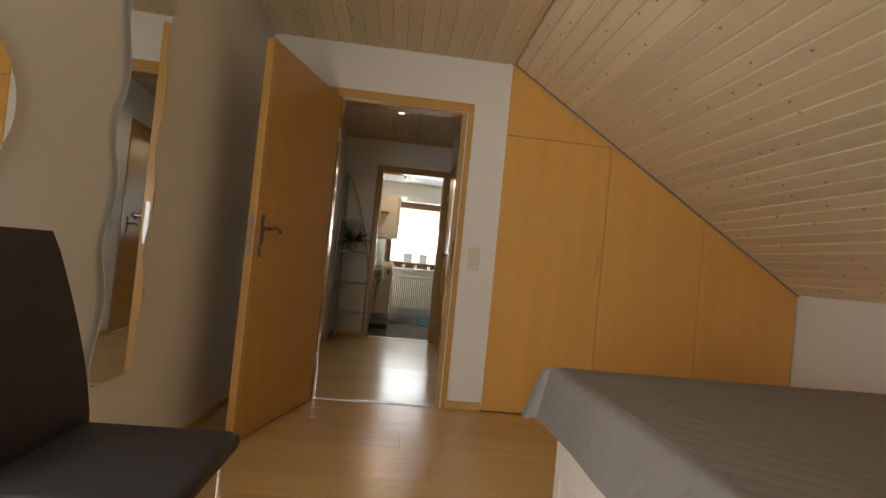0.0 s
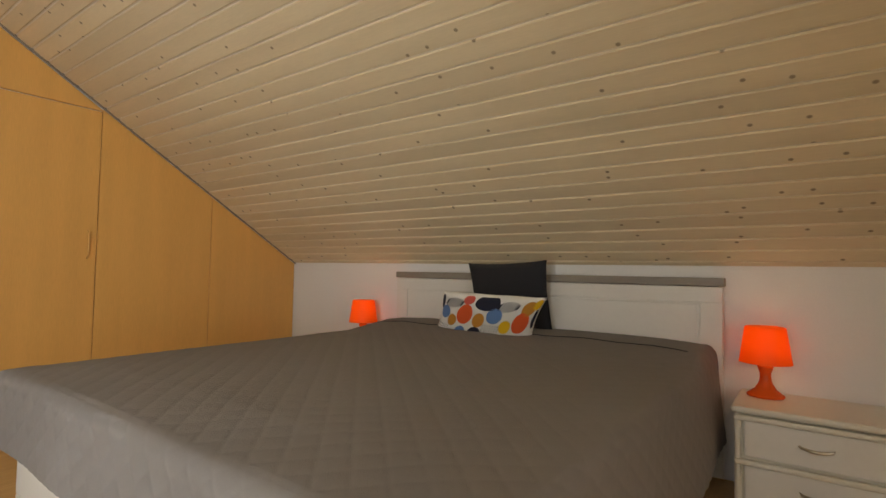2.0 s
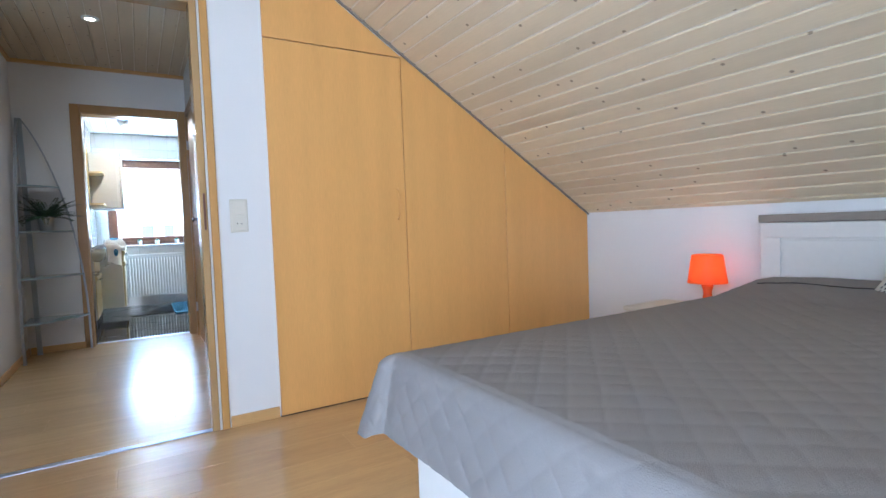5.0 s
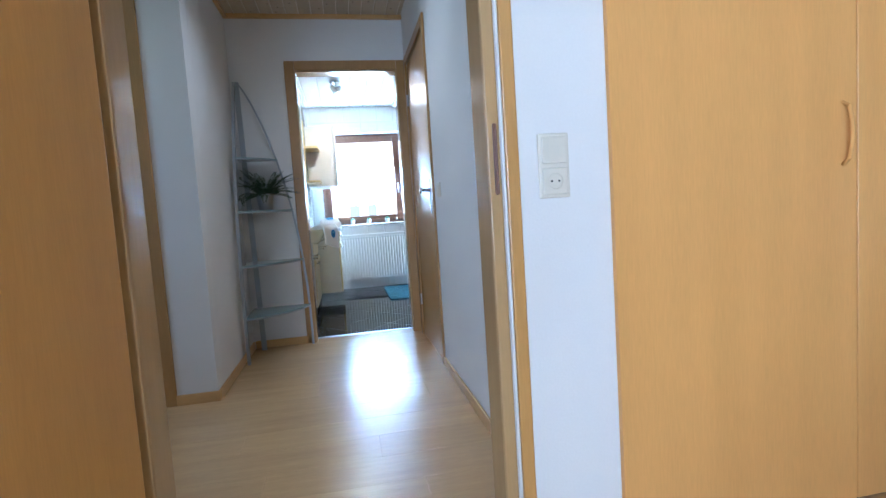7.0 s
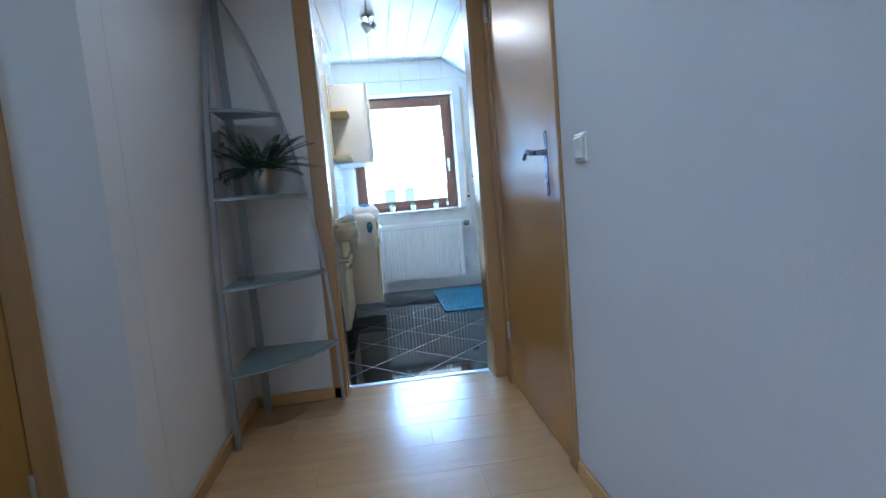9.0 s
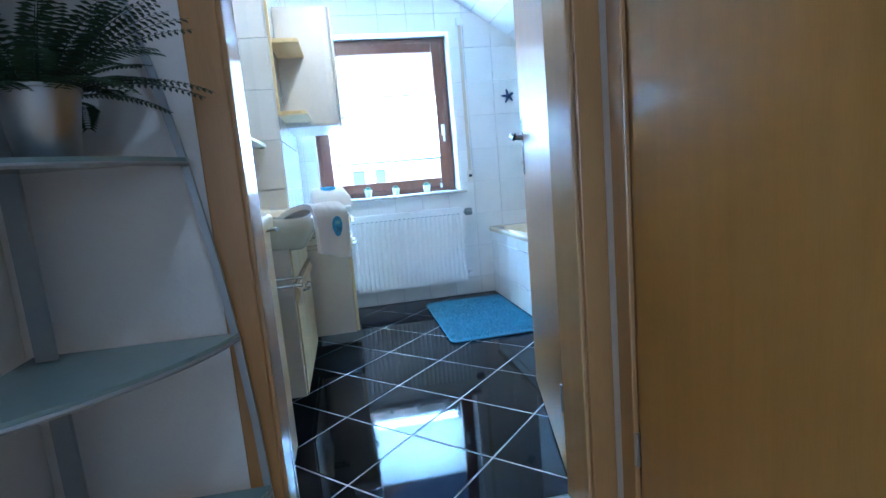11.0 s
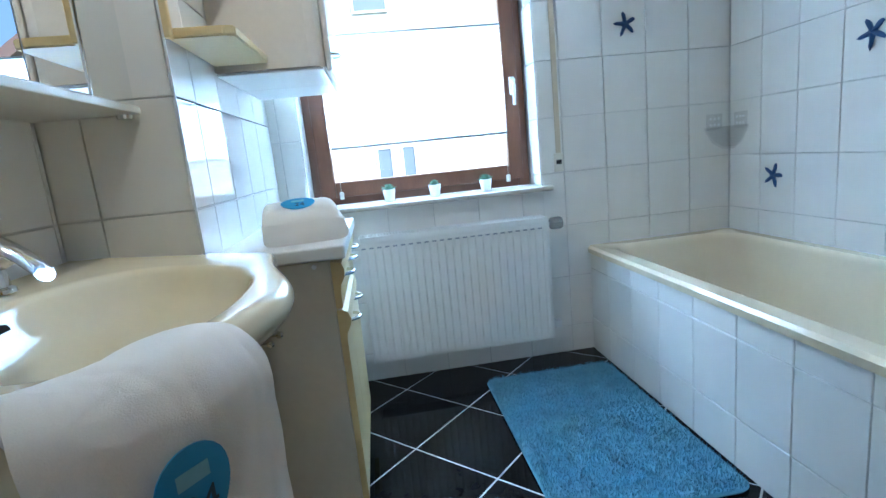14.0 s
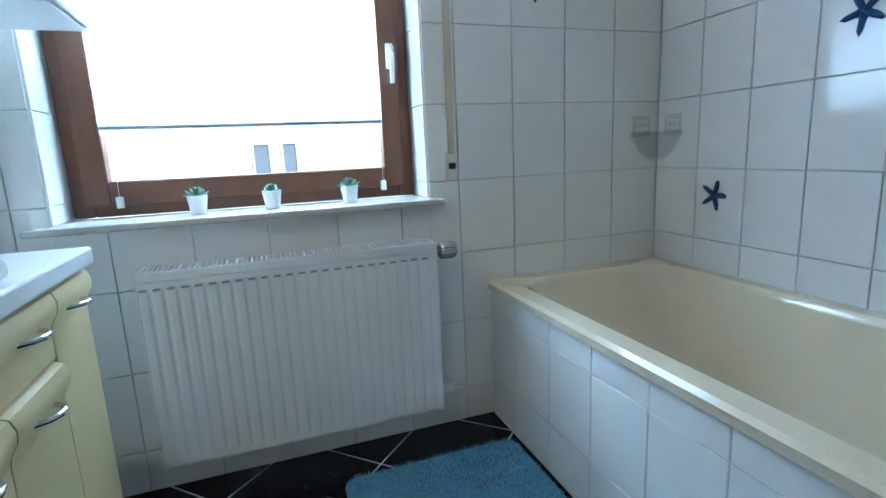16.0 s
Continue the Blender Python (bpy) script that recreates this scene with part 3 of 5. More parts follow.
def door_leaf(th, hinge, angle, W, H, handle_at, lever, material=DOORWOOD, sides=(1, -1), band=0.004):
    """Leaf turned about its hinge; lever: +1 or -1, the way the lever points along the leaf."""
    M = Matrix.Translation((*hinge, 0)) @ Matrix.Rotation(radians(angle), 4, "Z")
    leaf_bm = box(0.0, -0.02, 0.008, W, 0.02, H, 0.003)
    leaf_bm.transform(M)
    leaf = part("leaf", leaf_bm, material, th)
    e = box(W - band, -0.0206, 0.009, W + 0.003, 0.0206, H - 0.001, 0.002)
    e.transform(M)
    part("edge_band", e, CASING, leaf, "pale beech edge band")
    lk = box(W + 0.0032, -0.009, 0.92, W + 0.0045, 0.009, 1.12)
    lk.transform(M)
    part("lock_plate", lk, STEEL, leaf, "steel lock plate")
    for s in sides:
        bm = bmesh.new()
        out = []
        for k in range(15):
            z = 0.905 + 0.215 * k / 14
            wv = (0.0125 + 0.003 * math.cos(2 * math.pi * k / 7.0)) * (0.55 if k in (0, 14) else 1.0)
            out.append((z, wv, 0.004 * math.sin(2 * math.pi * k / 9.0)))
        poly = [(handle_at + o + wv, z) for z, wv, o in out] + [(handle_at + o - wv, z) for z, wv, o in reversed(out)]
        prism(bm, poly, s * 0.0205, s * 0.0245)
        bm.transform(M)
        part("handle_plate", bm, IRON, leaf, "wavy dark iron handle plate")
        bm = bmesh.new()
        y = lambda d: s * (0.0245 + d)
        tube(bm, [(handle_at, y(0), 1.05), (handle_at, y(0.035), 1.05)], [0.011, 0.009], 10)
        L = lever
        tube(bm, [(handle_at - 0.004 * L, y(0.038), 1.05), (handle_at + 0.02 * L, y(0.044), 1.053), (handle_at + 0.05 * L, y(0.046), 1.060), (handle_at + 0.08 * L, y(0.045), 1.052), (handle_at + 0.10 * L, y(0.042), 1.040), (handle_at + 0.112 * L, y(0.038), 1.050), (handle_at + 0.106 * L, y(0.036), 1.058)], [0.009, 0.0095, 0.008, 0.007, 0.0075, 0.007, 0.004], 10)
        bm.transform(M)
        part("lever", bm, IRON, leaf, "curled dark iron lever", smooth=True)
        bm = lathe(bmesh.new(), [(0.0, s * 0.0245), (0.008, s * 0.0245), (0.008, s * 0.030), (0.0, s * 0.030)], (handle_at, 0, 0.955), 12, "y")
        bm.transform(M)
        part("lock_cylinder", bm, BRASS, leaf, "keyhole cylinder")
    for z in (0.27, 1.735):
        bm = bmesh.new()
        tube(bm, [(-0.004, 0.026 * sides[0], z - 0.04), (-0.004, 0.026 * sides[0], z + 0.04)], 0.007, 10)
        bm.transform(M)
        part("hinge", bm, STEEL, th, "steel door hinge")
    return leaf


d1 = door_frame("door_1", "open beech-veneer bedroom door in a beech frame", lambda u, w, z: (-0.15 + u, w, z), 0.835, 2.0, 0.12, inner=CASINGLIGHT, rebate=0.024)
door_leaf(d1, (-0.158, -0.034), -105.5, 0.86, 1.985, 0.80, -1, LEAFWOOD, (1, -1), 0.03)
d2 = door_frame("door_2", "open lacquered oak bathroom door in a beech frame", lambda u, w, z: (0.04 + u, 2.66 + w, z), 0.755, 2.0, 0.14, wood=CASING2, inner=CASINGLIGHT)
door_leaf(d2, (0.824, 2.836), 75.9, 0.728, 1.985, 0.672, -1, DOORWOOD, (1, -1))
d3 = door_frame("door_3", "closed lacquered oak door on the hallway's side wall", lambda u, w, z: (0.85 + w, 1.77 + u, z), 0.775, 2.0, 0.12, cas=0.05, wood=CASING2)
door_leaf(d3, (0.868, 2.531), -90, 0.747, 1.982, 0.675, -1, DOORWOOD, (-1,))
d4 = door_frame("door_4", "closed lacquered oak door beside the hallway corner", lambda u, w, z: (-1.44 + u, 1.60 + w, z), 0.78, 2.0, 0.12, wood=CASING2)
door_leaf(d4, (-0.674, 1.612), 180, 0.752, 1.982, 0.69, -1, DOORWOOD, (1,))
bm = box(-0.133, 0.0, 0.0003, 0.668, 0.036, 0.005, 0.0015)
tagged(part("threshold_strip_bedroom", bm, STEEL), "brushed aluminium transition strip in the doorway", "threshold", kind="structure")
bm = box(0.057, 2.752, 0.0, 0.778, 2.788, 0.005, 0.0015)
tagged(part("threshold_strip_bath", bm, STEEL), "aluminium transition strip before the tiles", "threshold", kind="structure")

# ---- bathroom window ----
win = thing("window_1", (0.6, 5.48, WZ0), "brown wooden window with a white pleated blind half lowered", "window", kind="structure")
fx0, fx1, fz0, fz1 = WX0 + 0.008, WX1 - 0.008, WZ0 + 0.001, WZ1 - 0.001


def ring(bm, x0, z0, x1, z1, w, y0, y1, bev=0.005):
    bx(bm, x0, y0, z0, x0 + w, y1, z1, bev)
    bx(bm, x1 - w, y0, z0, x1, y1, z1, bev)
    bx(bm, x0 + w + 0.0005, y0, z0, x1 - w - 0.0005, y1, z0 + w, bev)
    bx(bm, x0 + w + 0.0005, y0, z1 - w, x1 - w - 0.0005, y1, z1, bev)
    return bm


part("window_frame", ring(bmesh.new(), fx0, fz0, fx1, fz1, 0.055, 5.47, 5.54), WINWOOD, win)
sash = part("sash", ring(bmesh.new(), fx0 + 0.035, fz0 + 0.035, fx1 - 0.035, fz1 - 0.035, 0.068, 5.452, 5.505), WINWOOD, win)
pane = part("pane", box(fx0 + 0.09, 5.482, fz0 + 0.09, fx1 - 0.09, 5.488, fz1 - 0.09), PANE, sash)
pane.visible_shadow = False
bm = bmesh.new()
bx(bm, 1.035, 5.438, 1.24, 1.06, 5.452, 1.32, 0.004)
tube(bm, [(1.048, 5.436, 1.30), (1.048, 5.415, 1.30), (1.046, 5.408, 1.28), (1.043, 5.405, 1.19)], [0.009, 0.009, 0.009, 0.007], 10)
part("window_handle", bm, WHITEPLASTIC, sash, "white window handle", smooth=True)
bx0, bx1, bz0, bz1 = 0.192, 1.003, 1.065, 1.555
bm = bmesh.new()
n = 25
skin(bm, lambda a, b: (bx0 + (bx1 - bx0) * a, 5.440 + (0.0065 if round(b * 2 * n) % 2 else -0.0065), bz0 + 0.012 + (bz1 - bz0 - 0.024) * b), 1, 2 * n)
part("pleated_blind", bm, BLIND, win, "white translucent pleated blind")
for z in (bz0, bz1 - 0.012):
    part("blind_rail", box(bx0 - 0.003, 5.431, z, bx1 + 0.003, 5.449, z + 0.012, 0.003), STEEL, win, "slim aluminium blind rail")
for x in (bx0 + 0.02, bx1 - 0.005):
    bm = tube(bmesh.new(), [(x, 5.440, 0.86), (x, 5.440, 1.90)], 0.0008, 5)
    part("blind_cord", bm, WHITEPLASTIC, win)
    part("cord_tensioner", box(x - 0.009, 5.430, 0.842, x + 0.009, 5.450, 0.875, 0.003), WHITEPLASTIC, win)
sill = tagged(part("window_sill", box(WX0 - 0.05, 5.255, WZ0 - 0.021, WX1 + 0.035, 5.468, WZ0, 0.006), MARBLE), "beige marble window sill above the radiator", "sill", kind="structure")

# unseen gable window added for the bedroom's fill lamp, behind the walk's start
gw = thing("window_2", (-0.05, -5.66, 0.8), "unseen white gable window added for fill light", "window", kind="structure")
part("window_frame", ring(bmesh.new(), -0.5, 0.8, 0.4, 2.08, 0.07, -5.70, -5.655), WHITEWOOD, gw)
gp = part("pane", box(-0.43, -5.682, 0.87, 0.33, -5.676, 2.01), PANE, gw)
gp.visible_shadow = False

bw = thing("window_3", (-0.68, -3.05, 0.0), "white glazed balcony door in the bedroom's long wall", "window", kind="structure")
bm = bmesh.new()
for y0, y1, z0, z1 in ((-3.6, -3.53, 0, 2.1), (-2.57, -2.5, 0, 2.1), (-3.529, -2.571, 0, 0.1), (-3.529, -2.571, 2.03, 2.1)):
    bx(bm, -0.735, y0, z0, -0.685, y1, z1, 0.004)
part("window_frame", bm, WHITEWOOD, bw)
part("pane", box(-0.715, -3.529, 0.1, -0.709, -2.571, 2.03), PANE, bw).visible_shadow = False
# unseen window made up around the hallway's fill lamp
hw = thing("window_4", (-1.88, 0.85, 1.0), "unseen white window added at the hallway's end for fill light", "window", kind="structure")
bm = bmesh.new()
for y0, y1, z0, z1 in ((0.45, 0.51, 1.0, 2.0), (1.19, 1.25, 1.0, 2.0), (0.511, 1.189, 1.0, 1.06), (0.511, 1.189, 1.94, 2.0)):
    bx(bm, -1.935, y0, z0, -1.89, y1, z1, 0.004)
part("window_frame", bm, WHITEWOOD, hw)
part("pane", box(-1.92, 0.511, 1.06, -1.914, 1.189, 1.94), PANE, hw).visible_shadow = False

# outdoors
tagged(part("ground", box(-600, -900, -6.0, 600, 900, -5.8), GRASS), kind="structure")
tagged(part("wall_lower_storeys", box(-1.92, -5.71, -5.8, 3.28, 5.44, -0.3), RENDER_W), kind="structure")
house = thing("house", (-2, 17, -5.8), "white rendered neighbouring house with brown roof", "house")
bm = prism(bmesh.new(), [(-6.5, -5.8), (6.5, -5.8), (6.5, 3.3), (0.0, 7.6), (-6.5, 3.3)], 15.0, 24.0)
part("wall", bm, RENDER_W, house)
bm = bmesh.new()
prism(bm, [(7.1, 2.95), (0.0, 7.66), (0.0, 7.93), (7.2, 3.15)], 14.3, 24.7)
part("roof", bm, ROOFTILE, house)
bm = prism(bmesh.new(), [(-7.1, 2.95), (0.0, 7.66), (0.0, 7.93), (-7.2, 3.15)], 14.3, 24.7)
part("roof", bm, ROOFTILE, house)
for hx, hz, hw, hh in ((0.46, 0.45, 0.40, 0.85), (1.04, 0.45, 0.36, 0.85), (0.3, 4.2, 0.8, 1.1), (-3.6, 0.3, 0.9, 1.1)):
    w = part("window", ring(bmesh.new(), hx, hz, hx + hw, hz + hh, 0.05, 14.955, 14.998), WHITEWOOD, house)
    part("pane", box(hx + 0.051, 14.98, hz + 0.051, hx + hw - 0.051, 14.997, hz + hh - 0.051), FARGLASS, w)


# ---- bedroom ----
def slope_z(x, drop=0.0):
    return 2.366 - (x - 0.993) * 1.387 / 2.192 - drop


ward = thing("built_in_wardrobe", (2.0, -0.01, 0), "beech-veneer built-in wardrobe fitted under the roof slope", "wardrobe")
F0, F1 = -0.020, -0.002
# near-black strip stands in for the shade in the gap below the doors
part("plinth", box(0.984, -0.010, 0.0, 3.18, -0.003, 0.007), DARK, ward, "near-black strip for the shaded gap under the doors")


def front(x0, x1, z0, label, z1=None):
    top = [(x1, slope_z(x1, 0.012)), (x0, slope_z(x0, 0.012))]
    if z1 is not None:
        top = [(x1, min(z1, slope_z(x1, 0.012))), (x0, z1)]
    bm = prism(bmesh.new(), [(x0, z0), (x1, z0)] + top, F0, F1)
    bmesh.ops.bevel(bm, geom=list(bm.edges), offset=0.0015, segments=1, affect="EDGES")
    return part("door", bm, VENEER, ward, label)


w1 = front(0.985, 1.722, 0.008, "", 1.872)
w2 = front(1.727, 2.440, 0.008, "door cut along the roof slope")
w3 = front(2.445, 3.176, 0.008, "low door cut along the roof slope")
bm = prism(bmesh.new(), [(0.985, 1.878), (1.735, 1.878), (0.985, slope_z(0.985, 0.012))], F0, F1)
bmesh.ops.bevel(bm, geom=list(bm.edges), offset=0.0015, segments=1, affect="EDGES")
part("top_panel", bm, VENEER, ward, "triangular panel above the tall door")
for i, (hx, d) in enumerate(((1.675, w1),)):
    bm = tube(bmesh.new(), [(hx, -0.021, 0.975), (hx, -0.040, 0.99), (hx, -0.047, 1.03), (hx, -0.049, 1.06), (hx, -0.047, 1.09), (hx, -0.040, 1.13), (hx, -0.021, 1.145)], [0.006, 0.0055, 0.005, 0.005, 0.005, 0.0055, 0.006], 8)
    part("handle", bm, VENEER, d, "bowed wooden handle", smooth=True)

# bed
bed = thing("bed", (2.1, -2.2, 0), "white double bed under a grey-brown quilted coverlet", "bed")
head = part("headboard", box(3.118, -3.19, 0.02, 3.160, -1.226, 0.884, 0.004), WHITEWOOD, bed)
part("cap_rail", box(3.105, -3.198, 0.886, 3.172, -1.218, 0.926, 0.004), TAUPE, head, "taupe wooden cap rail")
bm = bmesh.new()
bx(bm, 3.109, -3.19, 0.812, 3.117, -1.226, 0.883, 0.002)
bx(bm, 3.109, -1.318, 0.3, 3.117, -1.226, 0.811, 0.002)
bx(bm, 3.109, -3.19, 0.3, 3.117, -3.098, 0.811, 0.002)
part("frame_moulding", bm, WHITEWOOD, head)
bm = bmesh.new()
bx(bm, 3.1105, -3.085, 0.3, 3.117, -1.331, 0.800, 0.003)
part("panel", bm, WHITEWOOD, head)
BX0, BX1, BY0, BY1, BZ = 1.05, 3.10, -3.13, -1.30, 0.575
part("foot_rail", box(BX0 + 0.01, BY0 + 0.03, 0.16, BX0 + 0.045, BY1 - 0.03, 0.42, 0.005), WHITEWOOD, bed)
part("side_rail", box(BX0 + 0.046, BY1 - 0.065, 0.16, 3.117, BY1 - 0.03, 0.42, 0.005), WHITEWOOD, bed)
part("side_rail", box(BX0 + 0.046, BY0 + 0.03, 0.16, 3.117, BY0 + 0.065, 0.42, 0.005), WHITEWOOD, bed)
for lx in (BX0 + 0.01, 3.03):
    for ly in (BY0 + 0.03, BY1 - 0.10):
        part("leg", box(lx, ly, 0.0, lx + 0.07, ly + 0.07, 0.158, 0.005), WHITEWOOD, bed)
part("mattress", box(BX0 + 0.05, BY0 + 0.07, 0.30, BX1 + 0.005, BY1 - 0.07, BZ - 0.025, 0.03, 3), PRINTCLOTH, bed)


def drape(u, v):
    """Coverlet: flat on top, rolled over the edges, hanging with slight folds; quilted in diamonds."""
    over_x, over_y, far, rad = 0.25, 0.27, 0.42, 0.05
    s = -over_x + (BX1 - BX0 + over_x) * u
    t = -far + (BY1 - BY0 + over_y + far) * v
    W = BY1 - BY0
    ex = max(0.0, -s)
    ey = max(0.0, -t, t - W)
    side = -1 if t < 0 else 1
    x, y = BX0 + max(s, 0), BY0 + min(max(t, 0), W)

    lean = 0.16 if side > 0 or ey == 0 else 0.10 + 0.10 * max(0.0, 1 - max(s, 0.0) / 1.6)

    def fall(e):
        if e <= 0:
            return 0.0, 0.0
        q = min(e / (rad * 1.57), 1.0) * math.pi / 2
        out, down = rad * math.sin(q) * 0.8, rad * (1 - math.cos(q))
        rest = max(0.0, e - rad * 1.57)
        return out + rest * lean, down + rest * 0.97
    e = math.hypot(ex, ey)
    out, d = fall(min(e, 0.27 + (0.15 * ey / e if side < 0 and e > 0 else 0.0)))
    corner = 0.0 if e == 0 else 2 * min(ex, ey) / e
    if e > 0:
        x -= out * (1 + 0.75 * corner) * ex / e
        y += side * out * (1 + 0.75 * corner) * ey / e
    z = BZ - d
    fold = 0.005 * math.sin(y * 9 + 0.6) * min(1, ex / 0.2) + 0.006 * math.sin(x * 8) * min(1, ey / 0.2)
    x -= fold if ex > ey else 0
    y += side * fold if ey >= ex else 0
    # soft hollows, the pillow end rising a little
    top = 1.0 if ex + ey == 0 else 0.3
    z += top * (0.008 * noise.noise((x * 1.6, y * 1.6, 0.3)) + 0.002 * noise.noise((x * 6, y * 6, 1.7)))
    z += 0.045 * max(0.0, min(1.0, (s - 1.55) / 0.35)) * (1 if ey == 0 else max(0, 1 - ey / 0.2))
    crown = min(1.0, max(0.0, min(t, W - t)) / 0.2, max(0.0, s) / 0.2)
    z += 0.012 * crown
    # quilting
    a, b = (s + t) / 0.046, (s - t) / 0.046
    q = (abs(math.sin(a * math.pi / 2)) * abs(math.sin(b * math.pi / 2))) ** 0.3
    z += 0.0026 * q if ex + ey == 0 else 0
    if ex > 0 and ex >= ey:
        x -= 0.0045 * q
    elif ey > 0:
        y += side * 0.0045 * q
    return (x, y, z)


part("coverlet", skin(bmesh.new(), drape, 440, 460), COVER, bed, "grey-brown quilted coverlet hanging over the edges", smooth=False)
for p in bpy.data.objects["coverlet"].data.polygons:
    p.use_smooth = True
# stitched turn-back seam near the pillows
bm = bmesh.new()
sx = 2.86
seam = [(sx + 0.01 * math.sin(k * 0.5), BY0 + 0.04 + (BY1 - BY0 - 0.08) * k / 60) for k in range(61)]
for (xa, ya), (xb, yb) in zip(seam, seam[1:]):
    za = drape((xa - BX0 + 0.25) / (BX1 - BX0 + 0.25), (ya - BY0 + 0.42) / (BY1 - BY0 + 0.69))[2]
    zb = drape((xb - BX0 + 0.25) / (BX1 - BX0 + 0.25), (yb - BY0 + 0.42) / (BY1 - BY0 + 0.69))[2]
    tube(bm, [(xa, ya, za + 0.002), (xb, yb, zb + 0.002)], 0.0025, 5)
part("seam", bm, BLACKCLOTH, bed, "dark turn-back seam")


def cushion(name, M, w, h, t, material, label):
    """Sewn cushion of width w, height h, thickness t in its own x-z plane."""
    th = thing(name, M.translation, label, "pillow")

    def at(u, v, sgn, lift=0.0):
        f = max(0.0, (1 - u ** 4) * (1 - v ** 4)) ** 0.6
        pinch = 1 - 0.06 * (1 - abs(u) ** 2) * abs(v) ** 3
        pin2 = 1 - 0.06 * (1 - abs(v) ** 2) * abs(u) ** 3
        wr = 0.006 * noise.noise((u * 3 + w, v * 3, 0.5)) * (1 - f * 0.4)
        return M @ Vector((u * w / 2 * pin2, sgn * (t / 2 * f + lift) + wr, v * h / 2 * pinch))
    bm = bmesh.new()
    n = 28
    for sgn in (1, -1):
        skin(bm, lambda a, b: at(a * 2 - 1, b * 2 - 1, sgn), n, n)
    bmesh.ops.remove_doubles(bm, verts=bm.verts, dist=0.0006)
    part("cover", bm, material, th, smooth=False)
    for p in th.children[0].data.polygons:
        p.use_smooth = True
    return th, at


# the cushions face the foot end, -x; their own +y looks to the room
turn = Matrix.Rotation(radians(90), 4, "Z")
cushion("black_pillow", Matrix.Translation((3.035, -2.135, 0.792)) @ turn @ Matrix.Rotation(radians(-9), 4, "X") @ Matrix.Rotation(radians(2.4), 4, "Y"), 0.50, 0.41, 0.10, BLACKCLOTH, "black cotton pillow leaning on the white headboard")
pp, on = cushion("patterned_pillow", Matrix.Translation((2.805, -2.122, 0.702)) @ turn @ Matrix.Rotation(radians(-27), 4, "X") @ Matrix.Rotation(radians(-1), 4, "Y") @ Matrix(((1, 0, -0.52, 0), (0, 1, 0, 0), (0, 0, 1, 0), (0, 0, 0, 1))), 0.61, 0.272, 0.10, PRINTCLOTH, "white oblong pillow printed with coloured dots")
PRINT = {k: mat(k + " print", c, 0.85, var=0.1, bump=0.3, bscale=450) for k, c in (("orange", (0.72, 0.10, 0.02)), ("ochre", (0.55, 0.24, 0.03)), ("yellow", (0.75, 0.46, 0.01)), ("blue", (0.12, 0.23, 0.46)), ("navy", (0.012, 0.014, 0.03)), ("coral", (0.62, 0.10, 0.07)))}


def dot(u, v, ru, rv, ink):
    """A printed spot on the patterned pillow's front."""
    bm = bmesh.new()
    c = bm.verts.new(on(u, v, 1, 0.0022))
    rings = []
    for f in (0.25, 0.5, 0.75, 1.0):
        rings.append([bm.verts.new(on(max(-0.985, min(0.985, u + ru * f * math.cos(a))), max(-0.97, min(0.97, v + rv * f * math.sin(a))), 1, 0.0022)) for a in (2 * math.pi * k / 24 for k in range(24))])
    for k in range(24):
        bm.faces.new((c, rings[0][k], rings[0][(k + 1) % 24]))
        for a, b in zip(rings, rings[1:]):
            bm.faces.new((a[k], b[k], b[(k + 1) % 24], a[(k + 1) % 24]))
    part("printed_dot", bm, PRINT[ink], pp)


# u runs from the far side of the bed to the near side, as seen from the foot end
SG = -1
for u, v, ru, rv, ink in ((-0.37, 0.22, 0.16, 0.46, "orange"), (-0.07, 0.0, 0.12, 0.34, "ochre"), (-0.62, -0.1, 0.10, 0.28, "ochre"), (0.22, 0.25, 0.15, 0.36, "blue"), (-0.82, 0.22, 0.12, 0.30, "blue"), (0.47, -0.2, 0.11, 0.30, "yellow"), (0.74, 0.0, 0.15, 0.46, "orange"), (0.02, 0.76, 0.24, 0.30, "navy"), (-0.36, 0.84, 0.11, 0.17, "coral"), (-0.10, -0.66, 0.14, 0.34, "navy"), (-0.40, -0.66, 0.12, 0.32, "blue"), (0.80, 0.60, 0.12, 0.30, "ochre"), (0.93, 0.74, 0.07, 0.20, "yellow"), (-0.95, -0.86, 0.06, 0.14, "navy"), (-0.94, 0.62, 0.05, 0.30, "navy"), (0.965, 0.12, 0.035, 0.42, "navy")):
    dot(SG * u, v, ru, rv, ink)


def strokes(items, ink="navy"):
    bm = bmesh.new()
    for u, v, du, dv, w in items:
        n = Vector((du, dv)).normalized()
        px, py = -n.y * w, n.x * w * 2.2
        rows = []
        for k in range(7):
            f = k / 3 - 1
            rows.append([bm.verts.new(on(SG * max(-0.985, min(0.985, u + du * f + e * px)), max(-0.97, min(0.97, v + dv * f + e * py)), 1, 0.0032)) for e in (1, -1)])
        for a, b in zip(rows, rows[1:]):
            bm.faces.new((a[0], b[0], b[1], a[1]))
    part("printed_strokes", bm, PRINT[ink], pp)


for cu, cv in ((-0.66, 0.68), (0.42, 0.68)):
    strokes([(cu + 0.045 * k, cv, 0.03, 0.16 + 0.05 * (1 - abs(k) / 3), 0.009) for k in range(-3, 4)])
    for e in (-1, 1):
        strokes([(cu + 0.165 * e + 0.01, cv, 0.02, 0.10, 0.02)])
for cu, cv, nu, nv in ((-0.80, -0.62, 6, 6), (0.22, -0.50, 7, 7), (0.66, -0.74, 5, 4)):
    strokes([(cu + (i - nu / 2) * 0.05 + 0.012 * (j % 2), cv + (j - nv / 2) * 0.115, 0.003, 0.035, 0.008) for i in range(nu) for j in range(nv)])


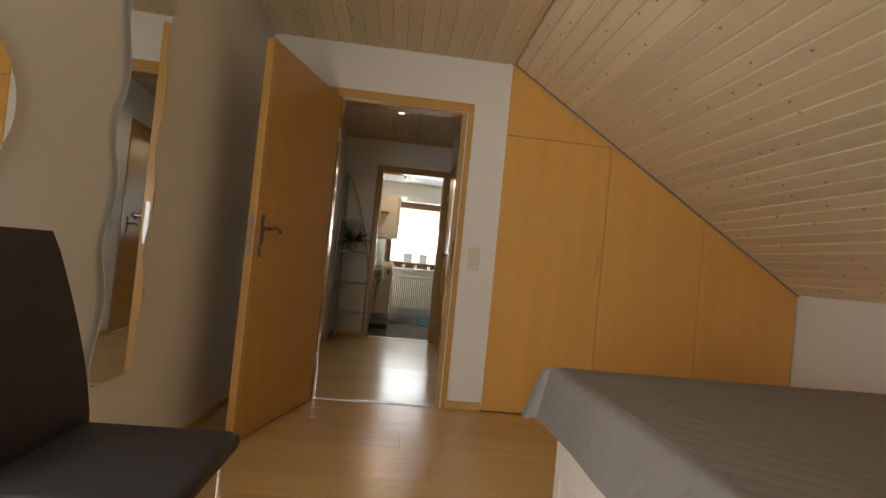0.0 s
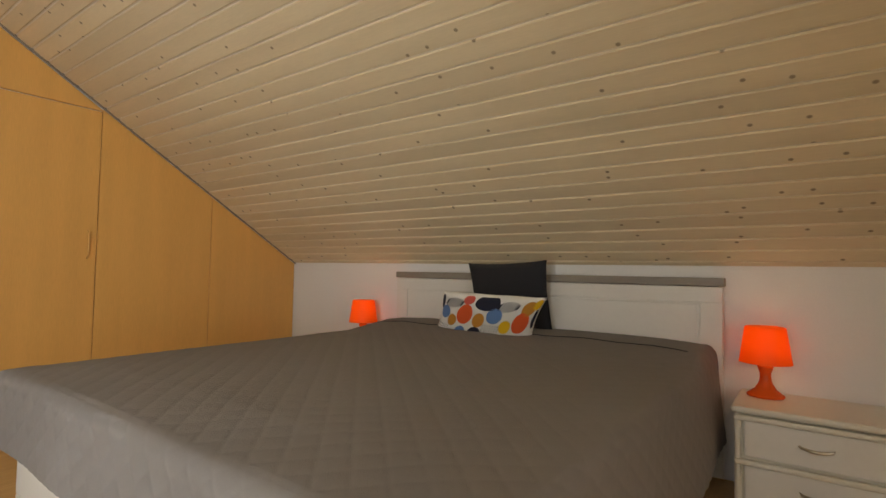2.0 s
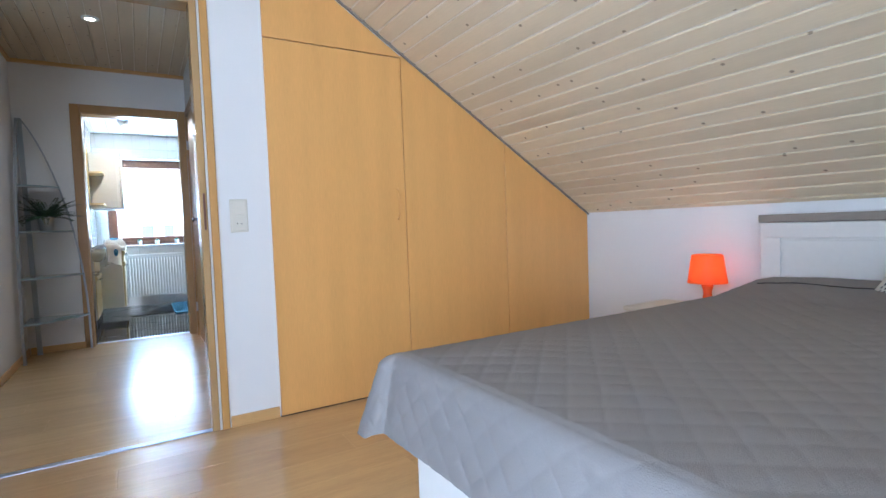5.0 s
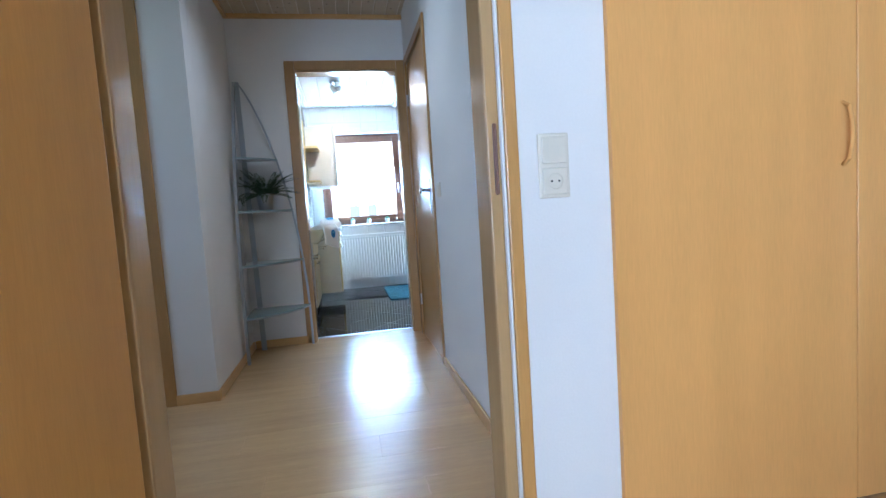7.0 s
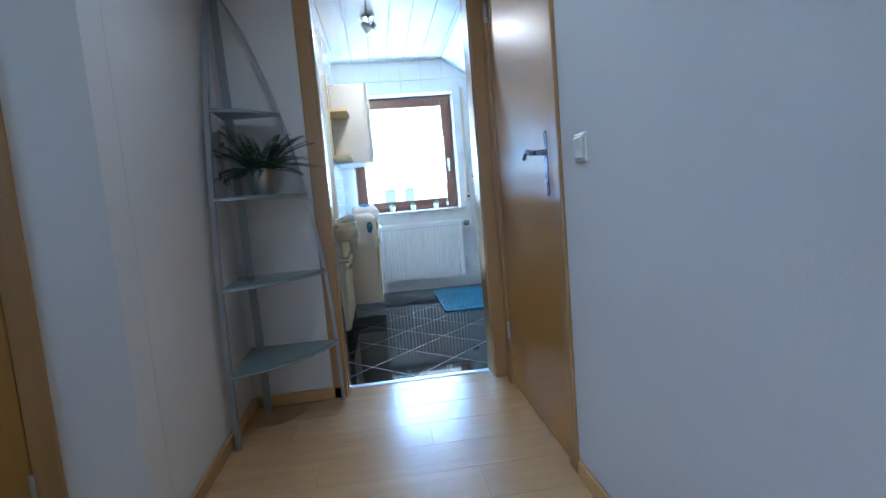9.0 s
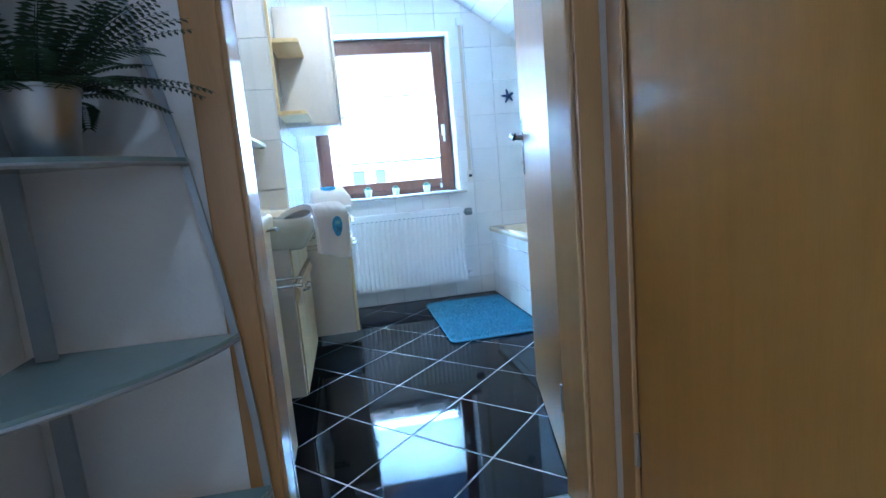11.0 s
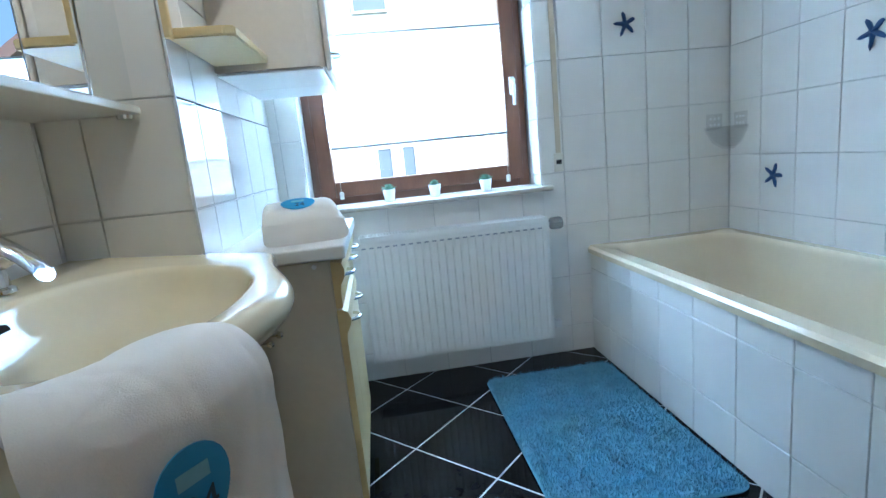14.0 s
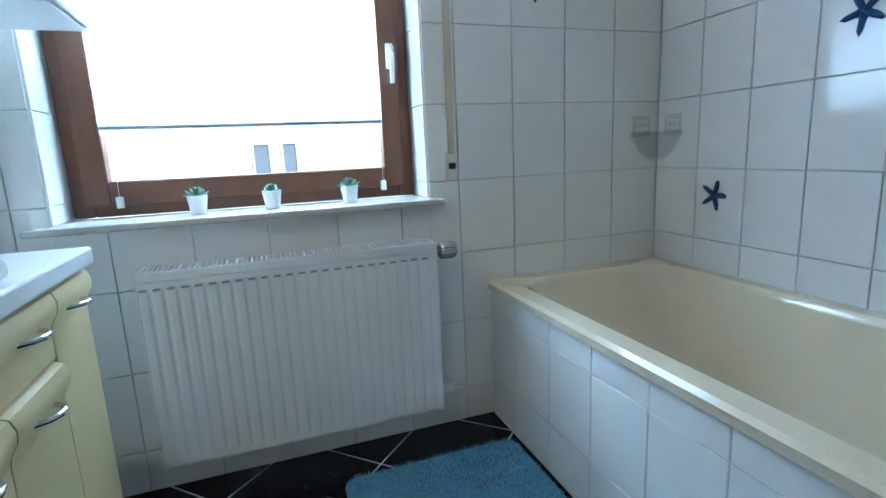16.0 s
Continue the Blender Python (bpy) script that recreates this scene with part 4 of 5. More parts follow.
def bedside_lamp(at):
    x, y, z = at
    th = thing("bedside_lamp", at, "lit orange plastic bedside lamp with a flared foot", "lamp", "bedside lamps")
    bm = lathe(bmesh.new(), [(0.068, 0.0), (0.070, 0.006), (0.062, 0.012), (0.040, 0.030), (0.024, 0.058), (0.020, 0.085), (0.020, 0.095), (0.024, 0.105), (0.030, 0.125), (0.022, 0.130), (0.010, 0.133)], at, 36)
    part("foot", bm, ORANGE, th, smooth=True)
    bm = lathe(bmesh.new(), [(0.021, 0.088), (0.022, 0.089), (0.022, 0.092), (0.021, 0.093)], at, 24, close=True)
    part("collar", bm, ORANGE, th)
    o = [(0.098, 0.140), (0.076, 0.288), (0.070, 0.292), (0.069, 0.290), (0.074, 0.286), (0.0955, 0.141)]
    bm = lathe(bmesh.new(), o, at, 40, close=True)
    part("shade", bm, SHADE, th, "glowing orange truncated-cone shade", smooth=True)
    bm = lathe(bmesh.new(), [(0.004, 0.134), (0.012, 0.14), (0.014, 0.165), (0.013, 0.168)], at, 16)
    part("socket", bm, WHITEPLASTIC, th)
    return th


bedside_lamp((3.02, -1.0, 0.432))
bedside_lamp((3.05, -3.357, 0.432))


def nightstand(x0, y0, y1, label):
    th = thing("nightstand", (x0 + 0.2, (y0 + y1) / 2, 0), label, "nightstand", "bedside nightstands")
    x1 = 3.17
    part("body", box(x0 + 0.02, y0 + 0.012, 0.045, x1, y1 - 0.012, 0.400, 0.003), CREAM, th)
    part("top", box(x0 - 0.012, y0, 0.404, x1 + 0.005, y1, 0.430, 0.010, 3), CREAM, th)
    part("plinth", box(x0 + 0.03, y0 + 0.02, 0.0, x1 - 0.02, y1 - 0.02, 0.044), CREAM, th)
    part("base_moulding", box(x0 - 0.006, y0 + 0.004, 0.022, x0 + 0.028, y1 - 0.004, 0.062, 0.012, 3), CREAM, th)
    for z0, z1 in ((0.070, 0.222), (0.240, 0.392)):
        d = part("drawer", box(x0 + 0.004, y0 + 0.045, z0, x0 + 0.0195, y1 - 0.045, z1 - 0.018, 0.003), WHITEWOOD, th)
        part("moulding", box(x0 - 0.010, y0 + 0.010, z1 - 0.016, x0 + 0.0195, y1 - 0.010, z1 + 0.006, 0.008, 3), CREAM, d)
        ym, zm = (y0 + y1) / 2, (z0 + z1) / 2 - 0.005
        bm = bmesh.new()
        tube(bm, [(x0 + 0.004, ym - 0.052, zm + 0.004), (x0 - 0.012, ym - 0.045, zm + 0.002), (x0 - 0.020, ym - 0.02, zm - 0.002), (x0 - 0.022, ym, zm - 0.003), (x0 - 0.020, ym + 0.02, zm - 0.002), (x0 - 0.012, ym + 0.045, zm + 0.002), (x0 + 0.004, ym + 0.052, zm + 0.004)], [0.003, 0.005, 0.0065, 0.007, 0.0065, 0.005, 0.003], 8)
        part("handle", bm, BRASS, d, "curved champagne-metal handle", smooth=True)
    for yy in (y0 + 0.022, y1 - 0.022):
        bm = tube(bmesh.new(), [(x0 + 0.012, yy, 0.065), (x0 + 0.012, yy, 0.402)], 0.012, 12)
        part("corner_column", bm, CREAM, th, smooth=True)
    return th


nightstand(2.80, -3.80, -3.255, "cream two-drawer nightstand carrying a lit orange lamp")
nightstand(2.80, -1.175, -0.63, "cream nightstand between wardrobe and bed")

# chair by the wall
ch = thing("dining_chair", (-0.25, -2.17, 0), "charcoal leatherette high-back chair on chrome legs", "chair")
part("seat", box(-0.46, -2.385, 0.415, -0.036, -1.962, 0.465, 0.02, 3), CHAIRCLOTH, ch, smooth=True)
rings = []
for k in range(13):
    f = k / 12
    z = 0.44 + 0.512 * f
    half = 0.212 - 0.105 * f ** 1.6
    x = -0.445 - 0.075 * f ** 1.3
    ln = 0.017 + (0.004 if k in (0, 12) else 0.008)
    ymid = -2.175
    rings.append([(x + ln, ymid - half + 0.012, z), (x + ln, ymid + half - 0.012, z), (x + ln * 0.4, ymid + half, z), (x - ln * 0.4, ymid + half, z), (x - ln, ymid + half - 0.012, z), (x - ln, ymid - half + 0.012, z), (x - ln * 0.4, ymid - half, z), (x + ln * 0.4, ymid - half, z)])
part("backrest", loft(bmesh.new(), rings), CHAIRCLOTH, ch, smooth=True)
for lx, ly in ((-0.075, -2.0), (-0.075, -2.35), (-0.43, -2.0), (-0.43, -2.35)):
    s = 0.03 if lx < -0.2 else -0.01
    bm = tube(bmesh.new(), [(lx, ly, 0.414), (lx - s, ly, 0.0)], 0.0105, 12)
    part("leg", bm, CHROME, ch, "chrome tube leg", smooth=True)
part("seat_frame", box(-0.44, -2.36, 0.398, -0.06, -1.985, 0.4145, 0.004), CHROME, ch)


# mirrors on the left wall
def wavy_mirror(y0, y1, z0, z1, amp, waves, label):
    th = thing("wall_mirror", (-0.615, (y0 + y1) / 2, (z0 + z1) / 2), label, "mirror", "wall mirrors")
    n = 60
    zs = [z0 + (z1 - z0) * k / n for k in range(n + 1)]
    sway = [amp * math.cos(2 * math.pi * (z - 0.72) / waves) for z in zs]
    poly = [(y0 + s, z) for s, z in zip(sway, zs)] + [(y1 + s, z) for s, z in reversed(list(zip(sway, zs)))]
    back = [(y0 + 0.035 + s, z) for s, z in zip(sway, zs)] + [(y1 - 0.035 + s, z) for s, z in reversed(list(zip(sway, zs)))]
    part("backing", prism(bmesh.new(), back, -0.6195, -0.611, "x"), TAUPE, th)
    pane = prism(bmesh.new(), poly, -0.6058, -0.602, "x")
    mid = Vector((-0.604, (y0 + y1) / 2, 0))
    pane.transform(Matrix.Translation(mid) @ Matrix.Rotation(radians(2.2), 4, "Z") @ Matrix.Translation(-mid))
    part("mirror_glass", pane, MIRROR, th)


wavy_mirror(-1.665, -1.395, 0.46, 1.92, 0.022, 0.385, "tall frameless wall mirror with wavy edges")
th = thing("round_mirror", (-0.615, -2.27, 1.235), "round frameless mirror on the white wall", "mirror")
part("mirror_glass", lathe(bmesh.new(), [(0.175, -0.619), (0.177, -0.617), (0.177, -0.609), (0.172, -0.607)], (0, -2.265, 1.235), 48, "x"), MIRROR, th)


def switch_plate(name, face, a0, z0, a1, z1, axis, label, socket=True, rocker=True):
    """Wall plate; face: the wall's plane; axis y: on a wall facing -y, axis x: on one facing -x."""
    P = (lambda a, h, z: (a, face - h, z)) if axis == "y" else (lambda a, h, z: (face - h, a, z))
    th = thing(name, P((a0 + a1) / 2, 0, (z0 + z1) / 2), label, "switch")

    def pb(nm, a, b, h0, h1, c, d, m, bev, parent=None):
        p, q = P(a, h0, c), P(b, h1, d)
        return part(nm, box(*[min(i, j) for i, j in zip(p, q)], *[max(i, j) for i, j in zip(p, q)], bev), m, parent or th)
    pb("plate", a0, a1, 0.0005, 0.009, z0, z1, SWITCH, 0.004)
    am, s = (a0 + a1) / 2, (a1 - a0) * 0.40
    zs = z0 + (z1 - z0) * (0.74 if socket else 0.5)
    pb("rocker", am - s, am + s, 0.0095, 0.014, zs - s, zs + s, SWITCH, 0.003)
    if socket:
        zc = z0 + (z1 - z0) * 0.26
        pb("socket_body", am - s, am + s, 0.0095, 0.012, zc - s, zc + s, SWITCH, 0.003)
        c = P(am, 0, zc)
        hh = face - 0.0125
        bm = lathe(bmesh.new(), [(0.0205, hh), (0.0225, hh - 0.001), (0.0195, hh - 0.0012), (0.0185, hh + 0.0003)], (c[0], 0, c[2]) if axis == "y" else (0, c[1], c[2]), 28, axis, close=True)
        part("socket_ring", bm, SWITCH, th)
        bm = lathe(bmesh.new(), [(0.0, hh), (0.018, hh), (0.018, hh - 0.0003), (0.0, hh - 0.0003)], (c[0], 0, c[2]) if axis == "y" else (0, c[1], c[2]), 24, axis)
        part("socket_well", bm, SWITCH, th)
        for o in (-0.0095, 0.0095):
            bm = lathe(bmesh.new(), [(0.0, hh - 0.0004), (0.0028, hh - 0.0004), (0.0028, hh - 0.0008), (0.0, hh - 0.0008)], (c[0] + o, 0, c[2]) if axis == "y" else (0, c[1] + o, c[2]), 12, axis)
            part("socket_hole", bm, DARK, th)
    return th


switch_plate("light_switch", 0.0, 0.795, 0.934, 0.876, 1.092, "y", "cream light switch above a power socket beside the door")
switch_plate("light_switch", 0.85, 1.53, 0.995, 1.605, 1.075, "x", "cream rocker light switch on the hallway wall", socket=False)

switch_plate("light_switch", 0.85, 0.312, 0.998, 0.397, 1.085, "x", "cream rocker light switch near the bedroom door", socket=False)

# ---- hallway ----
def ceiling_spot(x, y):
    th = thing("ceiling_spot", (x, y, 2.38), "lit round recessed ceiling spot", "ceiling light", "hallway spots")
    part("trim_ring", lathe(bmesh.new(), [(0.030, 2.3845), (0.052, 2.3845), (0.050, 2.378), (0.034, 2.374), (0.030, 2.378)], (x, y, 0), 32, close=True), WHITEPLASTIC, th, smooth=True)
    part("lens", lathe(bmesh.new(), [(0.0, 2.383), (0.0298, 2.383), (0.0298, 2.379), (0.0, 2.379)], (x, y, 0), 28), LIT, th)


ceiling_spot(0.224, 1.51)
# unseen spot, added to go with the weak fill lamp
ceiling_spot(-0.75, 0.95)

# corner shelf with glass boards
AX, AY = -0.372, 2.632
et = thing("corner_shelf", (AX, AY, 0), "tall silver metal corner shelf with frosted glass boards", "shelf")


def reach(z):
    """How far the bowed uprights stand from the corner at a height."""
    return 0.385 * (1 - (max(0.0, z - 0.12) / 1.80) ** 2.1) ** 0.80 if z < 1.92 else 0.0


hs = [0.0, 0.1, 0.27, 0.45, 0.63, 0.8, 0.99, 1.15, 1.33, 1.48, 1.62, 1.74, 1.83, 1.89]


def flatbar(path, wx, wy):
    bm = bmesh.new()
    loft(bm, [[(x - wx, y - wy, z), (x + wx, y - wy, z), (x + wx, y + wy, z), (x - wx, y + wy, z)] for x, y, z in path])
    return bm


part("upright", flatbar([(AX + 0.012, AY - 0.012 - reach(z), z) for z in hs], 0.009, 0.014), SILVERPAINT, et)
part("upright", flatbar([(AX + 0.012 + reach(z), AY - 0.010, z) for z in hs], 0.007, 0.006), SILVERPAINT, et)
part("upright", flatbar([(AX + 0.055 - 0.03 * z / 1.9, AY - 0.045 + 0.02 * z / 1.9, z) for z in (0.0, 1.0, 1.88)], 0.017, 0.006), SILVERPAINT, et)
part("cap", box(AX - 0.002, AY - 0.035, 1.885, AX + 0.040, AY + 0.004, 1.905, 0.004), SILVERPAINT, et)
for z in (0.295, 0.637, 0.993, 1.352):
    r = reach(z)
    poly = [(AX, AY)] + [(AX + 0.018 + r * math.sin(a) * (1 - 0.12 * math.sin(2 * a)), AY - 0.018 - r * math.cos(a) * (1 - 0.12 * math.sin(2 * a))) for a in (math.pi / 2 * k / 16 for k in range(17))]
    sb = part("shelf_board", prism(bmesh.new(), poly, z, z + 0.008, "z"), SHELFGLASS, et, "frosted green-grey glass board")
    arc = poly[1:]
    bm = tube(bmesh.new(), [(x, y, z - 0.004) for x, y in arc], 0.005, 6)
    part("support_rod", bm, SILVERPAINT, sb)

# fern in a metal pot on the upper middle board
PX, PY, PZ = -0.205, 2.485, 1.0015
fern = thing("potted_fern", (PX, PY, PZ), "dark green fern in a brushed metal pot on the shelf", "plant")
part("pot", lathe(bmesh.new(), [(0.040, 0.0), (0.043, 0.003), (0.058, 0.105), (0.061, 0.107), (0.061, 0.112), (0.056, 0.112), (0.054, 0.095), (0.0, 0.09)], (PX, PY, PZ), 32), STEEL, fern, "brushed metal pot", smooth=True)
rnd = random.Random(5)
for k in range(64):
    az = 2 * math.pi * k / 64 * 5.0 + rnd.uniform(-0.3, 0.3)
    ln = rnd.uniform(0.16, 0.262)
    rise = rnd.uniform(0.15, 1.2)
    p = Vector((PX + 0.02 * math.cos(az), PY + 0.02 * math.sin(az), PZ + 0.095))
    d = Vector((math.cos(az) * math.cos(rise), math.sin(az) * math.cos(rise), math.sin(rise)))
    bm = bmesh.new()
    pts = [p]
    for i in range(12):
        q = pts[-1] + d * ln / 12
        if q.x < -0.366:
            q.x = -0.366
        if q.y > 2.63:
            q.y = 2.63
        pts.append(q)
        d = (d + Vector((0, 0, -0.075))).normalized()
    side = Vector((-math.sin(az), math.cos(az), 0))
    tube(bm, pts, [0.0016 * (1 - i / 14) for i in range(13)], 4)
    for i in range(1, 12):
        for h in (0.0, 0.5):
            c = pts[i] + (pts[i + 1] - pts[i]) * h
            al = (pts[i + 1] - pts[i]).normalized()
            w = 0.023 * math.sin(math.pi * min(1, (i + h + 1.0) / 13.5)) ** 0.7 + 0.004
            for s in (1, -1):
                tip = c + side * s * w + al * 0.006 + Vector((0, 0, -0.003))
                m2 = c + side * s * w * 0.6 + al * 0.0055
                m3 = c + side * s * w * 0.6 - al * 0.0015
                bm.faces.new([bm.verts.new(v) for v in (c, m3, tip, m2)])
    part("frond", bm, LEAF, fern)


# ---- bathroom ----
def bow(bm, x, y0, y1, z, out=0.028, r=0.0045):
    """Bow handle on a front facing +x."""
    n = 8
    pts = [(x + out * math.sin(math.pi * k / n) ** 0.6, y0 + (y1 - y0) * k / n, z) for k in range(n + 1)]
    return tube(bm, pts, r, 8)


def lipped_front(parent, x, y0, y1, z0, z1, handle=None, name="door"):
    """Cream front facing +x with a rolled top edge, and a bow handle below the roll."""
    prof = [(x, z0), (x + 0.016, z0), (x + 0.017, z1 - 0.075), (x + 0.019, z1 - 0.060), (x + 0.030, z1 - 0.040), (x + 0.032, z1 - 0.022), (x + 0.026, z1 - 0.006), (x + 0.012, z1), (x, z1)]
    bm = prism(bmesh.new(), [(px, pz) for px, pz in prof], y0, y1)
    d = part(name, bm, BATHCREAM, parent, smooth=True)
    if handle:
        part("handle", bow(bmesh.new(), x + 0.022, handle[0], handle[1], z1 - 0.048), CHROME, d, "chrome bow handle", smooth=True)
    return d


# low cabinet under the window
lc = thing("bathroom_cabinet", (0.11, 4.59, 0.12), "cream wall-hung bathroom cabinet with drawers and doors", "cabinet")
part("body", box(-0.036, 4.295, 0.12, 0.236, 4.885, 0.776, 0.002), BATHGREY, lc)
bm = lathe(bmesh.new(), [(0.0, 4.2945), (0.006, 4.2945), (0.005, 4.291), (0.0, 4.290)], (0.20, 0, 0.765), 14, "y")
part("screw_cap", bm, WHITEPLASTIC, lc)
for y0, y1, split in ((4.297, 4.497, True), (4.501, 4.70, True), (4.704, 4.884, False)):
    ym = (y0 + y1) / 2
    if split:
        lipped_front(lc, 0.238, y0, y1, 0.655, 0.772, (ym - 0.035, ym + 0.035), "drawer_front")
        lipped_front(lc, 0.238, y0, y1, 0.125, 0.650, (ym - 0.035, ym + 0.035))
    else:
        lipped_front(lc, 0.238, y0, y1, 0.125, 0.772, (ym - 0.035, ym + 0.035))
ct = tagged(part("countertop", box(-0.038, 4.287, 0.778, 0.278, 4.892, 0.812, 0.005), WHITEPLASTIC), "white countertop on the low bathroom cabinet", "countertop")

# folded towel on it
ft = thing("folded_towel", (0.167, 4.477, 0.812), "folded white terry towel with a blue round label", "towel")
rings = []
for i in range(21):
    f = i / 20
    yy = 4.372 + 0.212 * f
    e = 0.62 + 0.38 * max(0.0, 1 - (1 - min(1.0, min(f, 1 - f) / 0.17)) ** 2) ** 0.5
    row = []
    for a in range(64):
        an = 2 * math.pi * a / 64
        c, s = math.cos(an), math.sin(an)
        # two grooves where the folds meet, a rounder shoulder towards the room
        q = math.copysign(abs(s) ** 0.4, s)
        groove = 0.0035 * (math.exp(-((q - 0.36) / 0.07) ** 2) + math.exp(-((q + 0.34) / 0.07) ** 2))
        up = (q + 1) / 2
        hx = (0.110 - 0.012 * up if c < 0 else 0.114 - 0.040 * up ** 1.6) * (0.92 + 0.08 * e) - groove
        px = 0.167 + math.copysign(abs(c) ** 0.2, c) * hx
        pz = 0.866 + q * 0.053 * (e if s > 0 else 1.0) - 0.012 * max(0.0, q) * f ** 3 - 0.030 * max(0.0, q) * max(0.0, 1 - f / 0.42) ** 1.4
        row.append((px + 0.003 * noise.noise((f * 4, a * 0.15, 0.3)), yy, pz + 0.004 * max(0.0, q) * noise.noise((px * 22, f * 5, 3.0)) + 0.0012 * max(0.0, q) * noise.noise((px * 120, f * 30, 3.0))))
    rings.append(row)
TURNED = Matrix.Translation((0.167, 4.477, 0)) @ Matrix.Rotation(radians(8), 4, "Z") @ Matrix.Translation((-0.167, -4.477, 0))
cloth = loft(bmesh.new(), rings)
cloth.transform(TURNED)
part("cloth", cloth, TERRY, ft, smooth=True)
for p in ft.children[0].data.polygons:
    p.use_smooth = True


def oval(M, ru, rv, material, parent, name, label):
    bm = bmesh.new()
    v = [bm.verts.new(M @ Vector((ru * math.cos(a) * (1 + 0.16 * math.sin(a)), rv * math.sin(a), 0))) for a in (2 * math.pi * k / 28 for k in range(28))]
    f = bm.faces.new(v)
    e = bmesh.ops.extrude_face_region(bm, geom=[f])
    off = M.to_3x3() @ Vector((0, 0, 0.0012))
    for q in e["geom"]:
        if isinstance(q, bmesh.types.BMVert):
            q.co += off
    return part(name, bm, material, parent, label)


Mf = TURNED @ Matrix.Translation((0.158, 4.420, 0.9115)) @ Matrix.Rotation(radians(21), 4, "X")
lb = oval(Mf, 0.042, 0.032, LABELBLUE, ft, "label_patch", "turquoise-blue round label")
text("24", 0.026, Mf @ Matrix.Translation((0.004, -0.008, 0.0020)), INK, lb)
part("label_bar", (lambda b: (b.transform(Mf), b)[1])(box(-0.016, 0.008, 0.0014, 0.016, 0.018, 0.0022)), LABELPALE, lb)

# wash basin and vanity
van = thing("vanity_cabinet", (-0.13, 3.92, 0.12), "cream vanity cabinet with a chrome towel rail", "cabinet")
part("body", box(-0.328, 3.575, 0.10, 0.006, 4.285, 0.68, 0.002), BATHGREY, van)
part("side_panel", box(-0.322, 3.553, 0.10, 0.018, 3.573, 0.745, 0.003), BATHGREY, van)
for y0, y1, hd in ((3.575, 3.83, (3.735, 3.815)), (3.834, 4.06, (3.85, 3.93)), (4.064, 4.284, None)):
    lipped_front(van, 0.008, y0, y1, 0.105, 0.545, hd)
    part("apron", box(0.008, y0, 0.562, 0.024, y1, 0.690, 0.006), BATHCREAM, van)
bm = bmesh.new()
bx(bm, 0.012, 3.575, 0.547, 0.034, 4.284, 0.556, 0.002)
part("grip_strip", bm, CHROME, van, "chrome grip strip")
rail = bmesh.new()
for dz, dy in ((0.592, 3.51), (0.566, 3.49)):
    tube(rail, [(-0.30, dy, dz), (0.045, dy, dz)], 0.0055, 10)
    tube(rail, [(0.045, dy, dz), (0.060, dy, dz)], 0.008, 10)
    tube(rail, [(0.02, dy, dz), (0.02, 3.552, dz)], 0.005, 8)
    tube(rail, [(-0.28, dy, dz), (-0.28, 3.552, dz)], 0.005, 8)
part("towel_rail", rail, CHROME, van, "double chrome towel rail", smooth=True)

for hx, hz in ((0.106, 0.624), (0.083, 0.603)):
    bm = tube(bmesh.new(), [(0.0245, 4.25, hz), (hx - 0.008, 4.25, hz)], 0.004, 8)
    tube(bm, [(hx - 0.008, 4.25, hz), (hx - 0.004, 4.25, hz), (hx + 0.004, 4.25, hz), (hx + 0.008, 4.25, hz)], [0.005, 0.009, 0.009, 0.005], 12)
    part("towel_hook", bm, CHROME, van, "chrome towel peg", smooth=True)

basin = thing("wash_basin", (-0.1, 3.8, 0.72), "champagne ceramic wash basin with a wide rim", "basin")


def outline(f):
    """Front edge of the basin: x reach by the share of its length, near end to far end."""
    return 0.120 + 0.096 * math.exp(-(((YN + (YF - YN) * f - 3.89) / 0.23) ** 2))


YN, YF = 3.405, 4.34
CX, CY, NB = -0.035, 3.885, 160


def rim_reach(a):
    """Distance from the bowl's middle to the basin's outer edge, along the angle a."""
    dx, dy = math.cos(a), math.sin(a)
    lo, hi = 0.05, 0.8
    for _ in range(22):
        r = (lo + hi) / 2
        x, y = CX + dx * r, CY + dy * r
        f = (y - YN) / (YF - YN)
        ends = min(1.0, max(0.0, min(f, 1 - f)) * (YF - YN) / 0.085)
        front = -0.32 + (outline(f) + 0.32) * max(0.0, 1 - (1 - ends) ** 2.4) ** 0.42
        if -0.328 < x < front and 0 < f < 1:
            lo = r
        else:
            hi = r
    return lo


REACH = [rim_reach(2 * math.pi * k / NB) for k in range(NB)]
for _ in range(2):
    REACH = [(REACH[k - 1] + 2 * REACH[k] + REACH[(k + 1) % NB]) / 4 for k in range(NB)]


def basin_ring(z, inset=0.0, share=None, lift=1.0):
    """Ring at a height; inset from the outer edge, or share of the bowl's opening."""
    out = []
    for k in range(NB):
        a = 2 * math.pi * k / NB
        c, q = math.cos(a), math.sin(a)
        if share is None:
            r = REACH[k] - (inset if c > -0.5 else inset * 0.4)
        else:
            edge = ((abs(c) / 0.178) ** 2.3 + (abs(q) / 0.285) ** 2.3) ** (-1 / 2.3)
            r = min(edge, REACH[k] - 0.03) * share
        x, y = CX + c * r, CY + q * r
        out.append((x, y, z + lift * 0.028 * max(0.0, min(1.0, (0.05 - x) / 0.32))))
    return out


